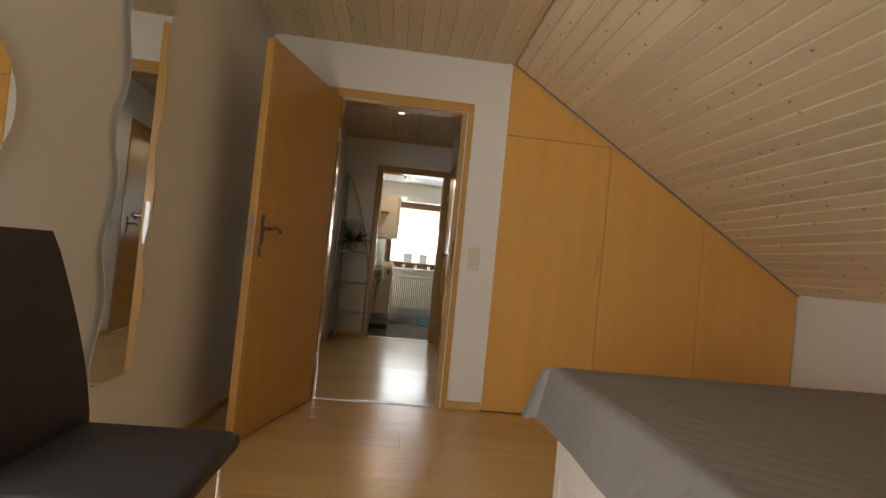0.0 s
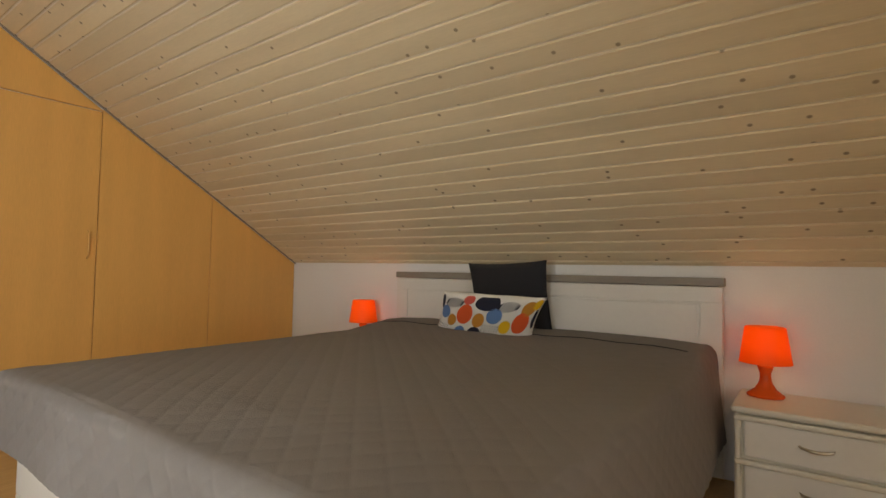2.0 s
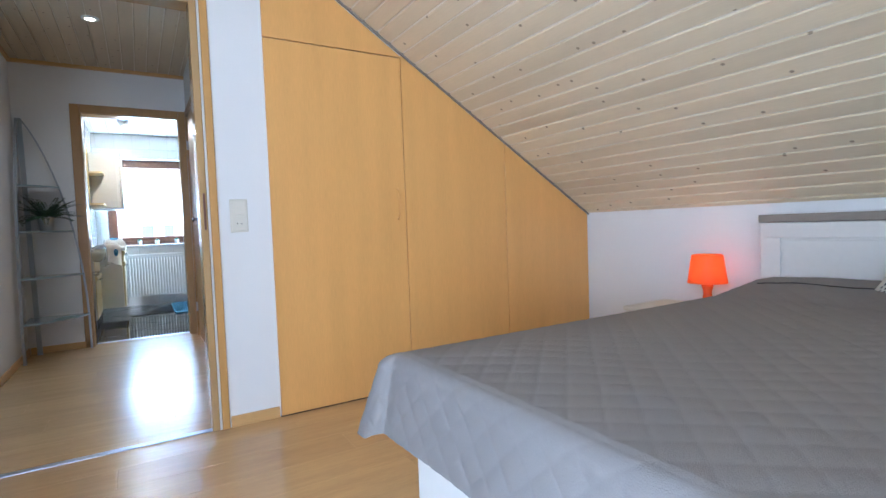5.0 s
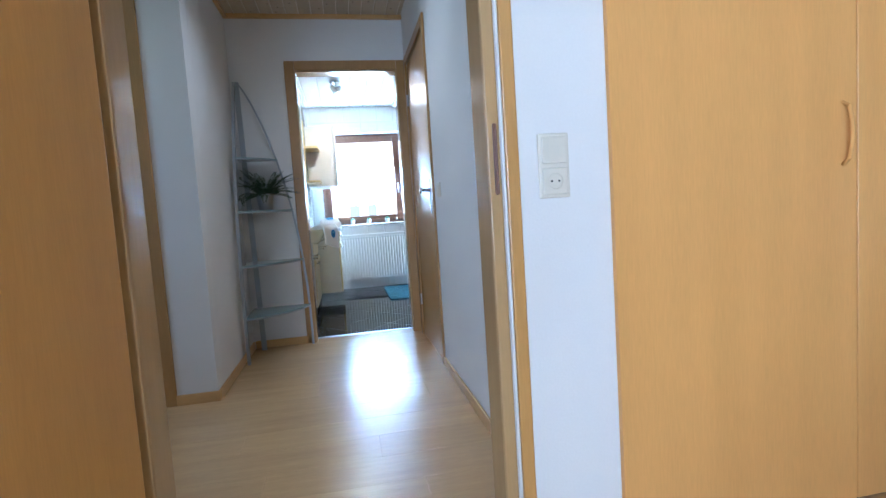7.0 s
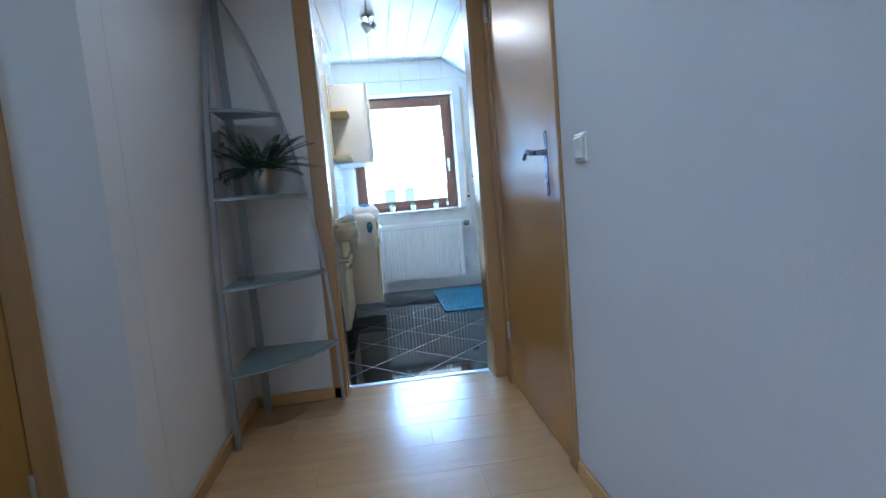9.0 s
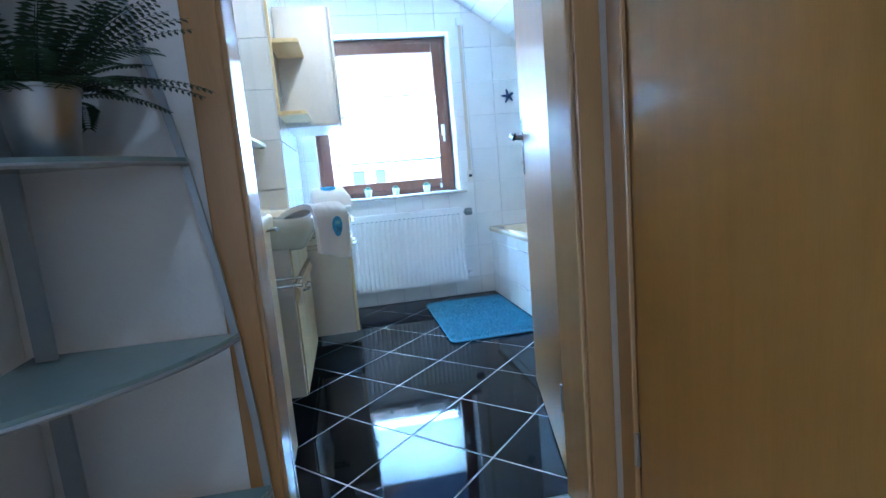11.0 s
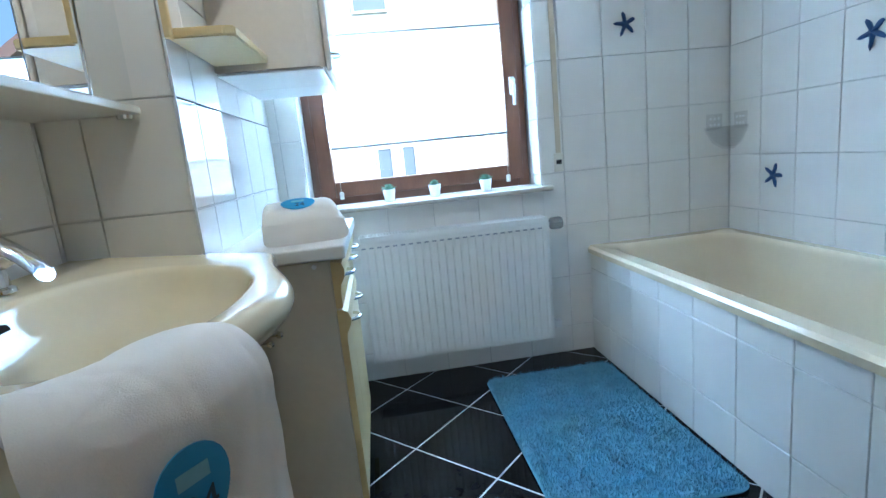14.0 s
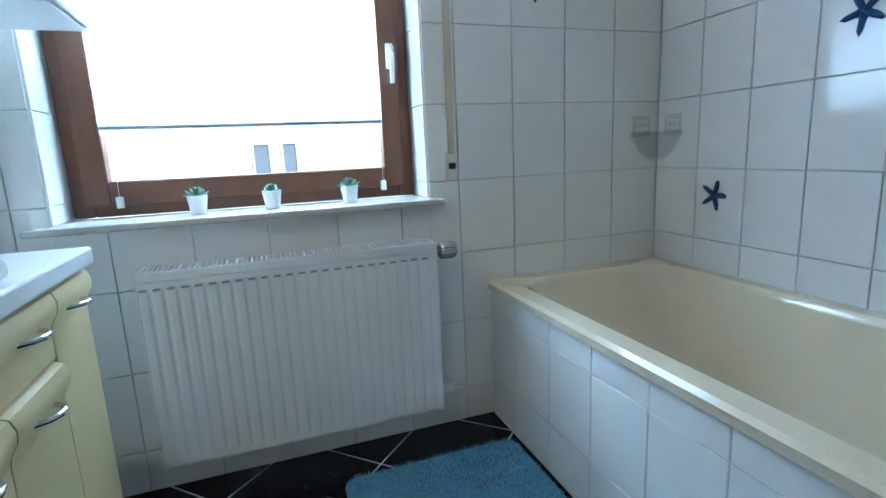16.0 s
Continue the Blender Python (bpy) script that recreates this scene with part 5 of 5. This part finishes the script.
rings = [basin_ring(0.685, 0.16), basin_ring(0.690, 0.135), basin_ring(0.703, 0.105), basin_ring(0.722, 0.072), basin_ring(0.745, 0.038), basin_ring(0.764, 0.015), basin_ring(0.777, 0.005), basin_ring(0.792, 0.0),
         basin_ring(0.804, 0.002), basin_ring(0.813, 0.007), basin_ring(0.818, 0.014), basin_ring(0.820, 0.022), basin_ring(0.819, 0.030),
         basin_ring(0.818, share=1.04), basin_ring(0.815, share=1.0, lift=0.9), basin_ring(0.808, share=0.975, lift=0.8), basin_ring(0.795, share=0.945, lift=0.6), basin_ring(0.775, share=0.90, lift=0.4),
         basin_ring(0.752, share=0.82, lift=0.2), basin_ring(0.735, share=0.70, lift=0.1), basin_ring(0.724, share=0.52, lift=0.0), basin_ring(0.718, share=0.3, lift=0.0), basin_ring(0.716, share=0.1, lift=0.0)]
part("basin", loft(bmesh.new(), rings), CERAMIC, basin, smooth=True)
for p in basin.children[0].data.polygons:
    p.use_smooth = True
part("overflow", lathe(bmesh.new(), [(0.0, -0.214), (0.012, -0.214), (0.012, -0.2015), (0.0, -0.2015)], (0, 3.885, 0.803), 16, "x"), DARK, basin, "overflow hole")
part("drain", lathe(bmesh.new(), [(0.0, 0.736), (0.022, 0.736), (0.020, 0.741), (0.0, 0.742)], (-0.035, 3.885, -0.020), 20), CHROME, basin, "chrome drain")

tap = thing("basin_tap", (-0.265, 3.86, 0.845), "chrome basin tap with two round knobs", "tap")
bm = bmesh.new()
lathe(bm, [(0.030, 0.852), (0.028, 0.860), (0.022, 0.864), (0.021, 0.905), (0.016, 0.912)], (-0.268, 3.86, -0.004), 24)
rings = []
for k in range(14):
    f = k / 13
    x = -0.268 + 0.155 * f
    z = 0.895 + 0.050 * math.sin(math.pi * min(1, f * 0.95 + 0.05) * 0.85) - 0.028 * f ** 3
    w, h = 0.027 - 0.005 * f, 0.020 - 0.007 * f
    rings.append([(x - h * 0.4 * math.sin(a) * f, 3.86 + w * math.cos(a), z + h * math.sin(a)) for a in (2 * math.pi * j / 14 for j in range(14))])
loft(bm, rings)
part("spout", bm, CHROME, tap, smooth=True)
for yy in (3.75, 3.97):
    bm = lathe(bmesh.new(), [(0.030, 0.852), (0.029, 0.858), (0.023, 0.862), (0.022, 0.890), (0.035, 0.896), (0.039, 0.905), (0.036, 0.922), (0.026, 0.927), (0.0, 0.928)], (-0.262, yy, -0.004), 24)
    part("knob", bm, CHROME, tap, "chrome tap knob", smooth=True)

# towel over the basin's front edge
tw = thing("hand_towel", (0.15, 3.47, 0.83), "white terry hand towel draped over the basin edge", "towel")


TC, TA, TN = Vector((0.158, 3.489, 0)), Vector((0.57, 0.82, 0)), Vector((0.82, -0.57, 0))


def fold(u, v):
    """v from the basin over the rim and down outside; u along the rim."""
    s = 0.07 + v * 0.35
    p = TC + TA * (u - 0.5) * (0.178 - 0.09 * max(0.0, 1 - s / 0.2) ** 1.3)
    w = 0.004 * noise.noise((u * 3, v * 4, 2.2)) + 0.0015 * noise.noise((u * 14, v * 15, 0.7))
    bulge = 0.020 * math.sin(math.pi * u)
    if s < 0.20:
        f = 1 - s / 0.20
        p = p + TN * (0.0 + bulge - (0.20 - s)) + TA * (-0.035 * f)
        z = 0.848 + 0.004 * math.sin(u * 6 + f * 2) * f - 0.10 * f * f
    elif s < 0.255:
        a = (s - 0.20) / 0.055 * math.pi / 2
        p = p + TN * (bulge + 0.032 * math.sin(a))
        z = 0.848 - 0.032 * (1 - math.cos(a))
    else:
        d = s - 0.255
        p = p + TN * (bulge * (1 - 0.6 * d / 0.25) + 0.032 + 0.009 * math.sin(u * 8 + 1) * d / 0.25 - 0.02 * d)
        z = 0.816 - d * (0.76 + 0.32 * u)
    return Vector((p.x + w, p.y, z + w))


bm = skin(bmesh.new(), fold, 40, 60)
bmesh.ops.recalc_face_normals(bm, faces=bm.faces)
bmesh.ops.solidify(bm, geom=list(bm.faces), thickness=-0.019)
part("cloth", bm, TERRY, tw, smooth=True)
for p in tw.children[0].data.polygons:
    p.use_smooth = True
px = fold(0.43, 0.655)
Ml = Matrix.Translation(px + TN * 0.0285) @ Matrix((( TA.x, 0, TN.x, 0), (TA.y, 0, TN.y, 0), (0, 1, 0, 0), (0, 0, 0, 1)))
lb = oval(Ml, 0.030, 0.037, LABELBLUE, tw, "label_patch", "turquoise-blue round label")
text("24", 0.030, Ml @ Matrix.Translation((0.002, -0.012, 0.0020)), INK, lb)
part("label_bar", (lambda b: (b.transform(Ml), b)[1])(box(-0.013, 0.008, 0.0014, 0.013, 0.020, 0.0022)), LABELPALE, lb)

# mirror cabinet over the basin
mc = thing("mirror_cabinet", (-0.27, 3.85, 1.14), "mirror-fronted bathroom cabinet above the basin", "cabinet")
part("body", box(-0.328, 3.24, 1.165, -0.130, 4.285, 1.92, 0.002), BATHCREAM, mc)
part("bottom_board", box(-0.329, 3.235, 1.148, -0.112, 4.287, 1.164, 0.003), BATHPALE, mc)
for y0, y1 in ((3.243, 3.60), (3.603, 3.945), (3.948, 4.286)):
    part("mirror_door", box(-0.1295, y0, 1.167, -0.122, y1, 1.918, 0.001), MIRROR, mc, "mirrored door")
bm = lathe(bmesh.new(), [(0.0, 1.122), (0.016, 1.122), (0.018, 1.130), (0.0, 1.1325)], (-0.135, 4.262, 0.015), 18)
part("spot_lens", bm, CHROME, mc, "small chrome spot under the board")

# tall open cabinet behind the door
tc = thing("tall_cabinet", (-0.15, 3.0, 0), "tall cream bathroom cabinet with open shelves above a door", "cabinet")
X1, Y0, Y1 = -0.002, 2.842, 3.155
part("side_panel", box(-0.328, Y0, 0.10, X1, Y0 + 0.016, 1.90, 0.002), BATHGREY, tc)
part("side_panel", box(-0.328, Y1 - 0.016, 0.10, X1, Y1, 1.90, 0.002), BATHGREY, tc)
part("back_panel", box(-0.330, Y0, 0.10, -0.3285, Y1, 1.90), BATHGREY, tc)
for z in (0.10, 0.835, 1.15, 1.52, 1.884):
    part("shelf", box(-0.327, Y0 + 0.017, z, X1 - 0.01, Y1 - 0.017, z + 0.016, 0.002), BATHGREY, tc)
lipped_front(tc, X1 + 0.001, Y0, Y1, 0.105, 0.862, (Y1 - 0.11, Y1 - 0.03))
part("plinth", box(-0.327, Y0 + 0.01, 0.0, X1 - 0.03, Y1 - 0.01, 0.099), BATHGREY, tc)

# wall cabinet beside the window, with its open shelf
uc = thing("wall_cabinet", (0.1, 4.85, 1.28), "cream wall cabinet with a rounded door beside the window", "cabinet")
rings = []
for z in (1.285, 1.94):
    rings.append([(-0.038, 4.64, z), (0.225, 4.64, z), (0.252, 4.648, z), (0.266, 4.668, z), (0.268, 4.70, z), (0.268, 5.20, z), (-0.038, 5.20, z)])
part("body", loft(bmesh.new(), rings), BATHPALE, uc)
part("bottom_board", box(-0.038, 4.648, 1.276, 0.262, 4.945, 1.284, 0.003), WHITEPLASTIC, uc)
part("bottom_board", box(-0.038, 4.948, 1.276, 0.262, 5.198, 1.284, 0.003), WHITEPLASTIC, uc)
dr = part("door", box(0.269, 4.66, 1.272, 0.286, 5.205, 1.945, 0.007, 3), BATHPALE, uc)
part("handle", bow(bmesh.new(), 0.285, 4.685, 4.765, 1.325, 0.03), CHROME, dr, "chrome bow handle", smooth=True)
us = thing("corner_wall_shelf", (0.03, 4.52, 1.31), "cream open shelf boards beside the wall cabinet", "shelf")
for z in (1.302, 1.66):
    bm = prism(bmesh.new(), [(-0.038, 4.307), (0.080, 4.307), (0.104, 4.316), (0.110, 4.638), (-0.038, 4.638)], z, z + 0.022, "z")
    bmesh.ops.bevel(bm, geom=list(bm.edges), offset=0.003, segments=2, affect="EDGES")
    part("shelf_board", bm, BATHCREAM, us)
part("wall_board", box(-0.0385, 4.287, 1.30, -0.022, 4.305, 1.94, 0.003), BATHCREAM, us)

# radiator
rad = thing("radiator", (0.69, 5.23, 0.11), "white ribbed panel radiator below the window", "radiator")
RX0, RX1, RZ0, RZ1 = 0.27, 1.095, 0.128, 0.690


def panel(u, v):
    x = RX0 + 0.004 + (RX1 - RX0 - 0.008) * u
    z = RZ0 + 0.004 + (RZ1 - RZ0 - 0.03) * v
    ph = (x - RX0) / 0.0333
    e = min(1.0, max(0.0, (v - 0.035) / 0.02), 1) * min(1.0, max(0.0, (0.955 - v) / 0.02))
    w = 0.5 - 0.5 * math.cos(2 * math.pi * ph)
    return (x, 5.187 - 0.007 * min(1, w * 2.2) * e + 0.007 * e * 0.5, z)


bm = skin(bmesh.new(), panel, 250, 46)
part("front_panel", bm, RADWHITE, rad)
for p in rad.children[0].data.polygons:
    p.use_smooth = True
part("body", box(RX0 + 0.006, 5.195, RZ0 + 0.006, RX1 - 0.006, 5.275, RZ1 - 0.14), RADWHITE, rad)
for x in (RX0, RX1 - 0.004):
    part("side_cover", box(x, 5.186, RZ0 + 0.004, x + 0.004, 5.280, RZ1 - 0.004, 0.0015), RADWHITE, rad)
part("top_frame", box(RX0 + 0.005, 5.183, RZ1 - 0.026, RX1 - 0.005, 5.190, RZ1, 0.002), RADWHITE, rad)
part("top_frame", box(RX0 + 0.005, 5.272, RZ1 - 0.026, RX1 - 0.005, 5.279, RZ1, 0.002), RADWHITE, rad)
n = 62
for k in range(n):
    x = RX0 + 0.012 + (RX1 - RX0 - 0.024) * k / (n - 1)
    part("grille_bar", box(x - 0.0035, 5.1905, RZ1 - 0.006, x + 0.0035, 5.2715, RZ1 - 0.002), RADWHITE, rad)
for k in range(24):
    x = RX0 + 0.0333 * (k + 0.5)
    part("vent_slot", box(x - 0.009, 5.1795, RZ1 - 0.050, x + 0.009, 5.1835, RZ1 - 0.044), SILVERPAINT, rad)
bm = bmesh.new()
tube(bm, [(RX1, 5.235, RZ1 - 0.04), (RX1 + 0.03, 5.235, RZ1 - 0.04)], 0.010, 10)
part("valve_body", bm, CHROME, rad, smooth=True)
prof = [(0.014, 0.0), (0.024, 0.006), (0.026, 0.012), (0.026, 0.05), (0.022, 0.057), (0.0, 0.058)]
bm = bmesh.new()
vrings = []
for r, h in prof:
    vrings.append([(RX1 + 0.02 + h, 5.235 + (r + (0.0015 if k % 2 else 0)) * math.cos(2 * math.pi * k / 32), RZ1 - 0.04 + (r + (0.0015 if k % 2 else 0)) * math.sin(2 * math.pi * k / 32)) for k in range(32)])
loft(bm, vrings)
part("thermostat_knob", bm, SILVERPLASTIC, rad, "fluted grey thermostat knob")
bm = bmesh.new()
tube(bm, [(RX1, 5.235, RZ0 + 0.05), (RX1 + 0.035, 5.235, RZ0 + 0.05), (RX1 + 0.035, 5.306, RZ0 + 0.05)], 0.009, 10)
bx(bm, RX1 + 0.018, 5.222, RZ0 + 0.035, RX1 + 0.05, 5.248, RZ0 + 0.068, 0.004)
part("return_valve", bm, WHITEPLASTIC, rad, smooth=True)

# bath tub
tub = thing("bath_tub", (1.69, 4.4, 0), "champagne enamel bath tub behind a white tiled front", "bath tub")
TX0, TX1, TY0, TY1, TZ = 1.318, 2.043, 3.46, 5.308, 0.515
bm = bmesh.new()
loft(bm, [roundrect(TX0, TY0, TX1, TY1, 0.012, TZ - 0.034), roundrect(TX0 - 0.002, TY0, TX1, TY1, 0.014, TZ - 0.012), roundrect(TX0 + 0.006, TY0 + 0.006, TX1 - 0.002, TY1 - 0.002, 0.02, TZ), roundrect(TX0 + 0.06, TY0 + 0.06, TX1 - 0.05, TY1 - 0.07, 0.13, TZ + 0.001), roundrect(TX0 + 0.068, TY0 + 0.068, TX1 - 0.056, TY1 - 0.078, 0.13, TZ - 0.006), roundrect(TX0 + 0.074, TY0 + 0.08, TX1 - 0.061, TY1 - 0.09, 0.13, TZ - 0.025), roundrect(TX0 + 0.088, TY0 + 0.12, TX1 - 0.068, TY1 - 0.15, 0.13, TZ - 0.18), roundrect(TX0 + 0.105, TY0 + 0.18, TX1 - 0.082, TY1 - 0.24, 0.13, TZ - 0.31), roundrect(TX0 + 0.135, TY0 + 0.22, TX1 - 0.11, TY1 - 0.29, 0.12, TZ - 0.36), roundrect(TX0 + 0.20, TY0 + 0.28, TX1 - 0.18, TY1 - 0.36, 0.10, TZ - 0.385)], cap=(False, True))
part("tub_shell", bm, ENAMEL, tub, smooth=True)
part("apron", box(1.335, 3.468, 0.0, 1.40, 5.305, TZ - 0.036), GROUT, tub)
ap = tub.children[-1]
lay_tiles(ap, lambda u, v, h: Vector((1.335 - h, u, v)), [3.468] + [4.921 - 0.199 * k for k in range(7, 0, -1)] + [4.921, 5.12, 5.303], [0.001, 0.16, 0.405, TZ - 0.037])
part("end_apron", box(1.40, 3.468, 0.0, 2.04, 3.49, TZ - 0.036), TILE, tub)

# rug
rug = thing("bath_rug", (1.03, 4.67, 0), "turquoise-blue plush bath rug on the tiles", "rug")
RUX0, RUX1, RUY0, RUY1 = 0.745, 1.305, 4.215, 5.115
bm = loft(bmesh.new(), [roundrect(RUX0, RUY0, RUX1, RUY1, 0.045, 0.001), roundrect(RUX0 - 0.004, RUY0 - 0.004, RUX1 + 0.004, RUY1 + 0.004, 0.045, 0.008), roundrect(RUX0 + 0.004, RUY0 + 0.004, RUX1 - 0.004, RUY1 - 0.004, 0.045, 0.014)])
part("base", bm, RUG, rug)
rg = np.random.default_rng(3)
N = 26000
fx = rg.uniform(RUX0 + 0.001, RUX1 - 0.001, N)
fy = rg.uniform(RUY0 + 0.001, RUY1 - 0.001, N)
cxs, cys = np.clip(fx, RUX0 + 0.045, RUX1 - 0.045), np.clip(fy, RUY0 + 0.045, RUY1 - 0.045)
ok = (fx - cxs) ** 2 + (fy - cys) ** 2 < 0.046 ** 2
fx, fy = fx[ok], fy[ok]
N = len(fx)
fan = rg.uniform(0, 6.283, N)
hgt = rg.uniform(0.010, 0.018, N)
ln = rg.normal(0, 0.005, (N, 2))
wd = 0.0016
v = np.zeros((N, 3, 3))
v[:, 0] = np.stack([fx - wd * np.cos(fan), fy - wd * np.sin(fan), np.full(N, 0.011)], 1)
v[:, 1] = np.stack([fx + wd * np.cos(fan), fy + wd * np.sin(fan), np.full(N, 0.011)], 1)
v[:, 2] = np.stack([fx + ln[:, 0], fy + ln[:, 1], 0.011 + hgt], 1)
me = bpy.data.meshes.new("pile")
me.from_pydata(v.reshape(-1, 3).tolist(), [], np.arange(3 * N).reshape(-1, 3).tolist())
me.materials.append(RUG)
hang(tagged(new("pile", me), kind="stuff"), rug)


def starfish(M, label):
    th = thing("starfish", M.translation, label, "decoration", "starfish decorations")
    bm = bmesh.new()
    c = bm.verts.new(M @ Vector((0, 0, 0.012)))
    out, low = [], []
    for k in range(40):
        a = 2 * math.pi * k / 40 + math.pi / 2
        r = 0.017 + 0.036 * max(0.0, math.cos(2.5 * (a - math.pi / 2)) ** 2) ** 1.6
        r *= 1.0 + 0.1 * math.sin(k * 1.7)
        out.append(bm.verts.new(M @ Vector((r * math.cos(a), r * math.sin(a), 0.003))))
        low.append(bm.verts.new(M @ Vector((r * math.cos(a), r * math.sin(a), 0.0))))
    for k in range(40):
        bm.faces.new((c, out[k], out[(k + 1) % 40]))
        bm.faces.new((out[k], low[k], low[(k + 1) % 40], out[(k + 1) % 40]))
    bm.faces.new(low[::-1])
    part("body", bm, STARBLUE, th)


face_y = Matrix(((1, 0, 0, 0), (0, 0, -1, 0), (0, 1, 0, 0), (0, 0, 0, 1)))
face_x = Matrix(((0, 0, -1, 0), (-1, 0, 0, 0), (0, 1, 0, 0), (0, 0, 0, 1)))
starfish(Matrix.Translation((1.54, 5.309, 1.483)) @ face_y @ Matrix.Rotation(0.2, 4, "Z"), "dark blue starfish stuck on the white tiles")
starfish(Matrix.Translation((2.044, 5.035, 0.776)) @ face_x @ Matrix.Rotation(-0.3, 4, "Z"), "dark blue starfish on the tiles above the tub")
starfish(Matrix.Translation((2.044, 4.627, 1.255)) @ face_x @ Matrix.Rotation(0.5, 4, "Z"), "dark blue starfish high on the tub wall")

# shutter strap and its winder
ss = thing("shutter_strap", (1.2, 5.30, 0.88), "beige roller-shutter strap with its wall winder", "shutter strap")
part("strap", box(1.188, 5.300, 0.955, 1.212, 5.303, 2.02, 0.001), STRAP, ss)
part("winder_plate", box(1.178, 5.301, 0.872, 1.222, 5.309, 0.955, 0.003), SWITCH, ss)
part("winder_slot", box(1.188, 5.2985, 0.905, 1.212, 5.3005, 0.925), DARK, ss)
part("guide", box(1.176, 5.290, 2.0, 1.224, 5.309, 2.05, 0.004), WHITEPLASTIC, ss)

# clear soap holder in the tub corner
sd = thing("soap_holder", (1.99, 5.26, 0.90), "clear plastic corner soap basket on the tiles", "soap holder")


def quarter(r, z, n=10):
    """Quarter disc in the tub corner."""
    return [(2.043, 5.308, z)] + [(2.043 - r * math.cos(math.pi / 2 * k / n), 5.308 - r * math.sin(math.pi / 2 * k / n), z) for k in range(n + 1)]


part("basket", loft(bmesh.new(), [quarter(0.035, 0.895), quarter(0.085, 0.925), quarter(0.125, 0.985), quarter(0.128, 1.0), quarter(0.120, 1.0), quarter(0.078, 0.935), quarter(0.030, 0.905)]), CLEAR, sd, smooth=True)
part("wall_plate", box(1.925, 5.304, 0.985, 2.005, 5.3085, 1.06, 0.002), CLEAR, sd)
part("wall_plate", box(2.039, 5.190, 0.985, 2.0435, 5.270, 1.06, 0.002), CLEAR, sd)
for i in range(3):
    for j in range(2):
        part("suction_dot", lathe(bmesh.new(), [(0.0, 5.3035), (0.006, 5.3035), (0.005, 5.3010), (0.0, 5.3005)], (1.945 + 0.02 * i, 0, 1.01 + 0.028 * j), 10, "y"), WHITEPLASTIC, sd)
        part("suction_dot", lathe(bmesh.new(), [(0.0, 2.0385), (0.006, 2.0385), (0.005, 2.0360), (0.0, 2.0355)], (0, 5.21 + 0.02 * i, 1.01 + 0.028 * j), 10, "x"), WHITEPLASTIC, sd)


def sill_plant(x, kind):
    y, z = 5.36, WZ0
    th = thing("succulent", (x, y, z), "small green succulent in a white pot on the sill", "plant", "sill plants")
    part("pot", lathe(bmesh.new(), [(0.020, 0.0), (0.021, 0.001), (0.028, 0.052), (0.0285, 0.055), (0.0255, 0.055), (0.024, 0.046), (0.0, 0.044)], (x, y, z), 24), WHITEPLASTIC, th, "white tapered pot", smooth=True)
    g = random.Random(int(x * 1000))
    for k in range(26):
        az = k * 2.4
        t = k / 26
        rise = 0.35 + 1.1 * (1 - t) if kind else 0.2 + 1.0 * (1 - t)
        ln = (0.030 if kind else 0.040) * (0.6 + 0.5 * t) * g.uniform(0.85, 1.15)
        o = Vector((x, y, z + 0.047 + 0.012 * (1 - t)))
        d = Vector((math.cos(az) * math.cos(rise), math.sin(az) * math.cos(rise), math.sin(rise)))
        s = Vector((-math.sin(az), math.cos(az), 0)) * ((0.009 if kind else 0.005))
        up = d.cross(s).normalized() * 0.003
        bm = bmesh.new()
        rings = []
        for f, w in ((0.0, 0.5), (0.35, 1.0), (0.7, 0.85), (0.92, 0.35)):
            q = o + d * ln * f
            rings.append([q + s * w, q + up * w, q - s * w, q - up * w])
        loft(bm, rings)
        part("leaf", bm, SUCC, th)


for x, kd in ((0.425, 0), (0.632, 1), (0.868, 0)):
    sill_plant(x, kd)

# ceiling spotlight bar
cl = thing("spotlight_bar", (0.33, 4.05, 2.27), "white three-head spotlight on the panelled ceiling", "ceiling light")
part("base", lathe(bmesh.new(), [(0.0, 2.279), (0.055, 2.279), (0.055, 2.262), (0.048, 2.255), (0.0, 2.254)], (0.33, 4.05, 0), 28), CHROME, cl, smooth=True)
for ang, dx, dy in SPOT_HEADS:
    a = radians(ang)
    p0 = Vector((0.33 + dx, 4.05 + dy, 2.255))
    p1 = p0 + Vector((0, 0, -0.045))
    d = Vector((math.cos(a) * 0.7, math.sin(a) * 0.7, -0.7)).normalized()
    bm = tube(bmesh.new(), [p0, p1], 0.006, 8)
    part("arm", bm, CHROME, cl)
    bm = tube(bmesh.new(), [p1 - d * 0.015, p1, p1 + d * 0.03, p1 + d * 0.065], [0.014, 0.022, 0.028, 0.033], 18)
    sh = part("spot_head", bm, WHITEPLASTIC, cl, "small white spotlight head", smooth=True)
    part("lens", tube(bmesh.new(), [p1 + d * 0.0655, p1 + d * 0.068], 0.027, 18), LIT, sh, "lit warm lens")

# laminate planks, laid last
planking(-0.60, 3.18, -5.59, 0.0, 0.0)
planking(-0.132, 0.667, 0.037, 0.12, 0.2)
planking(-1.82, 0.85, 0.12, 2.66, 0.35)
planking(0.057, 0.778, 2.66, 2.752, 0.1)
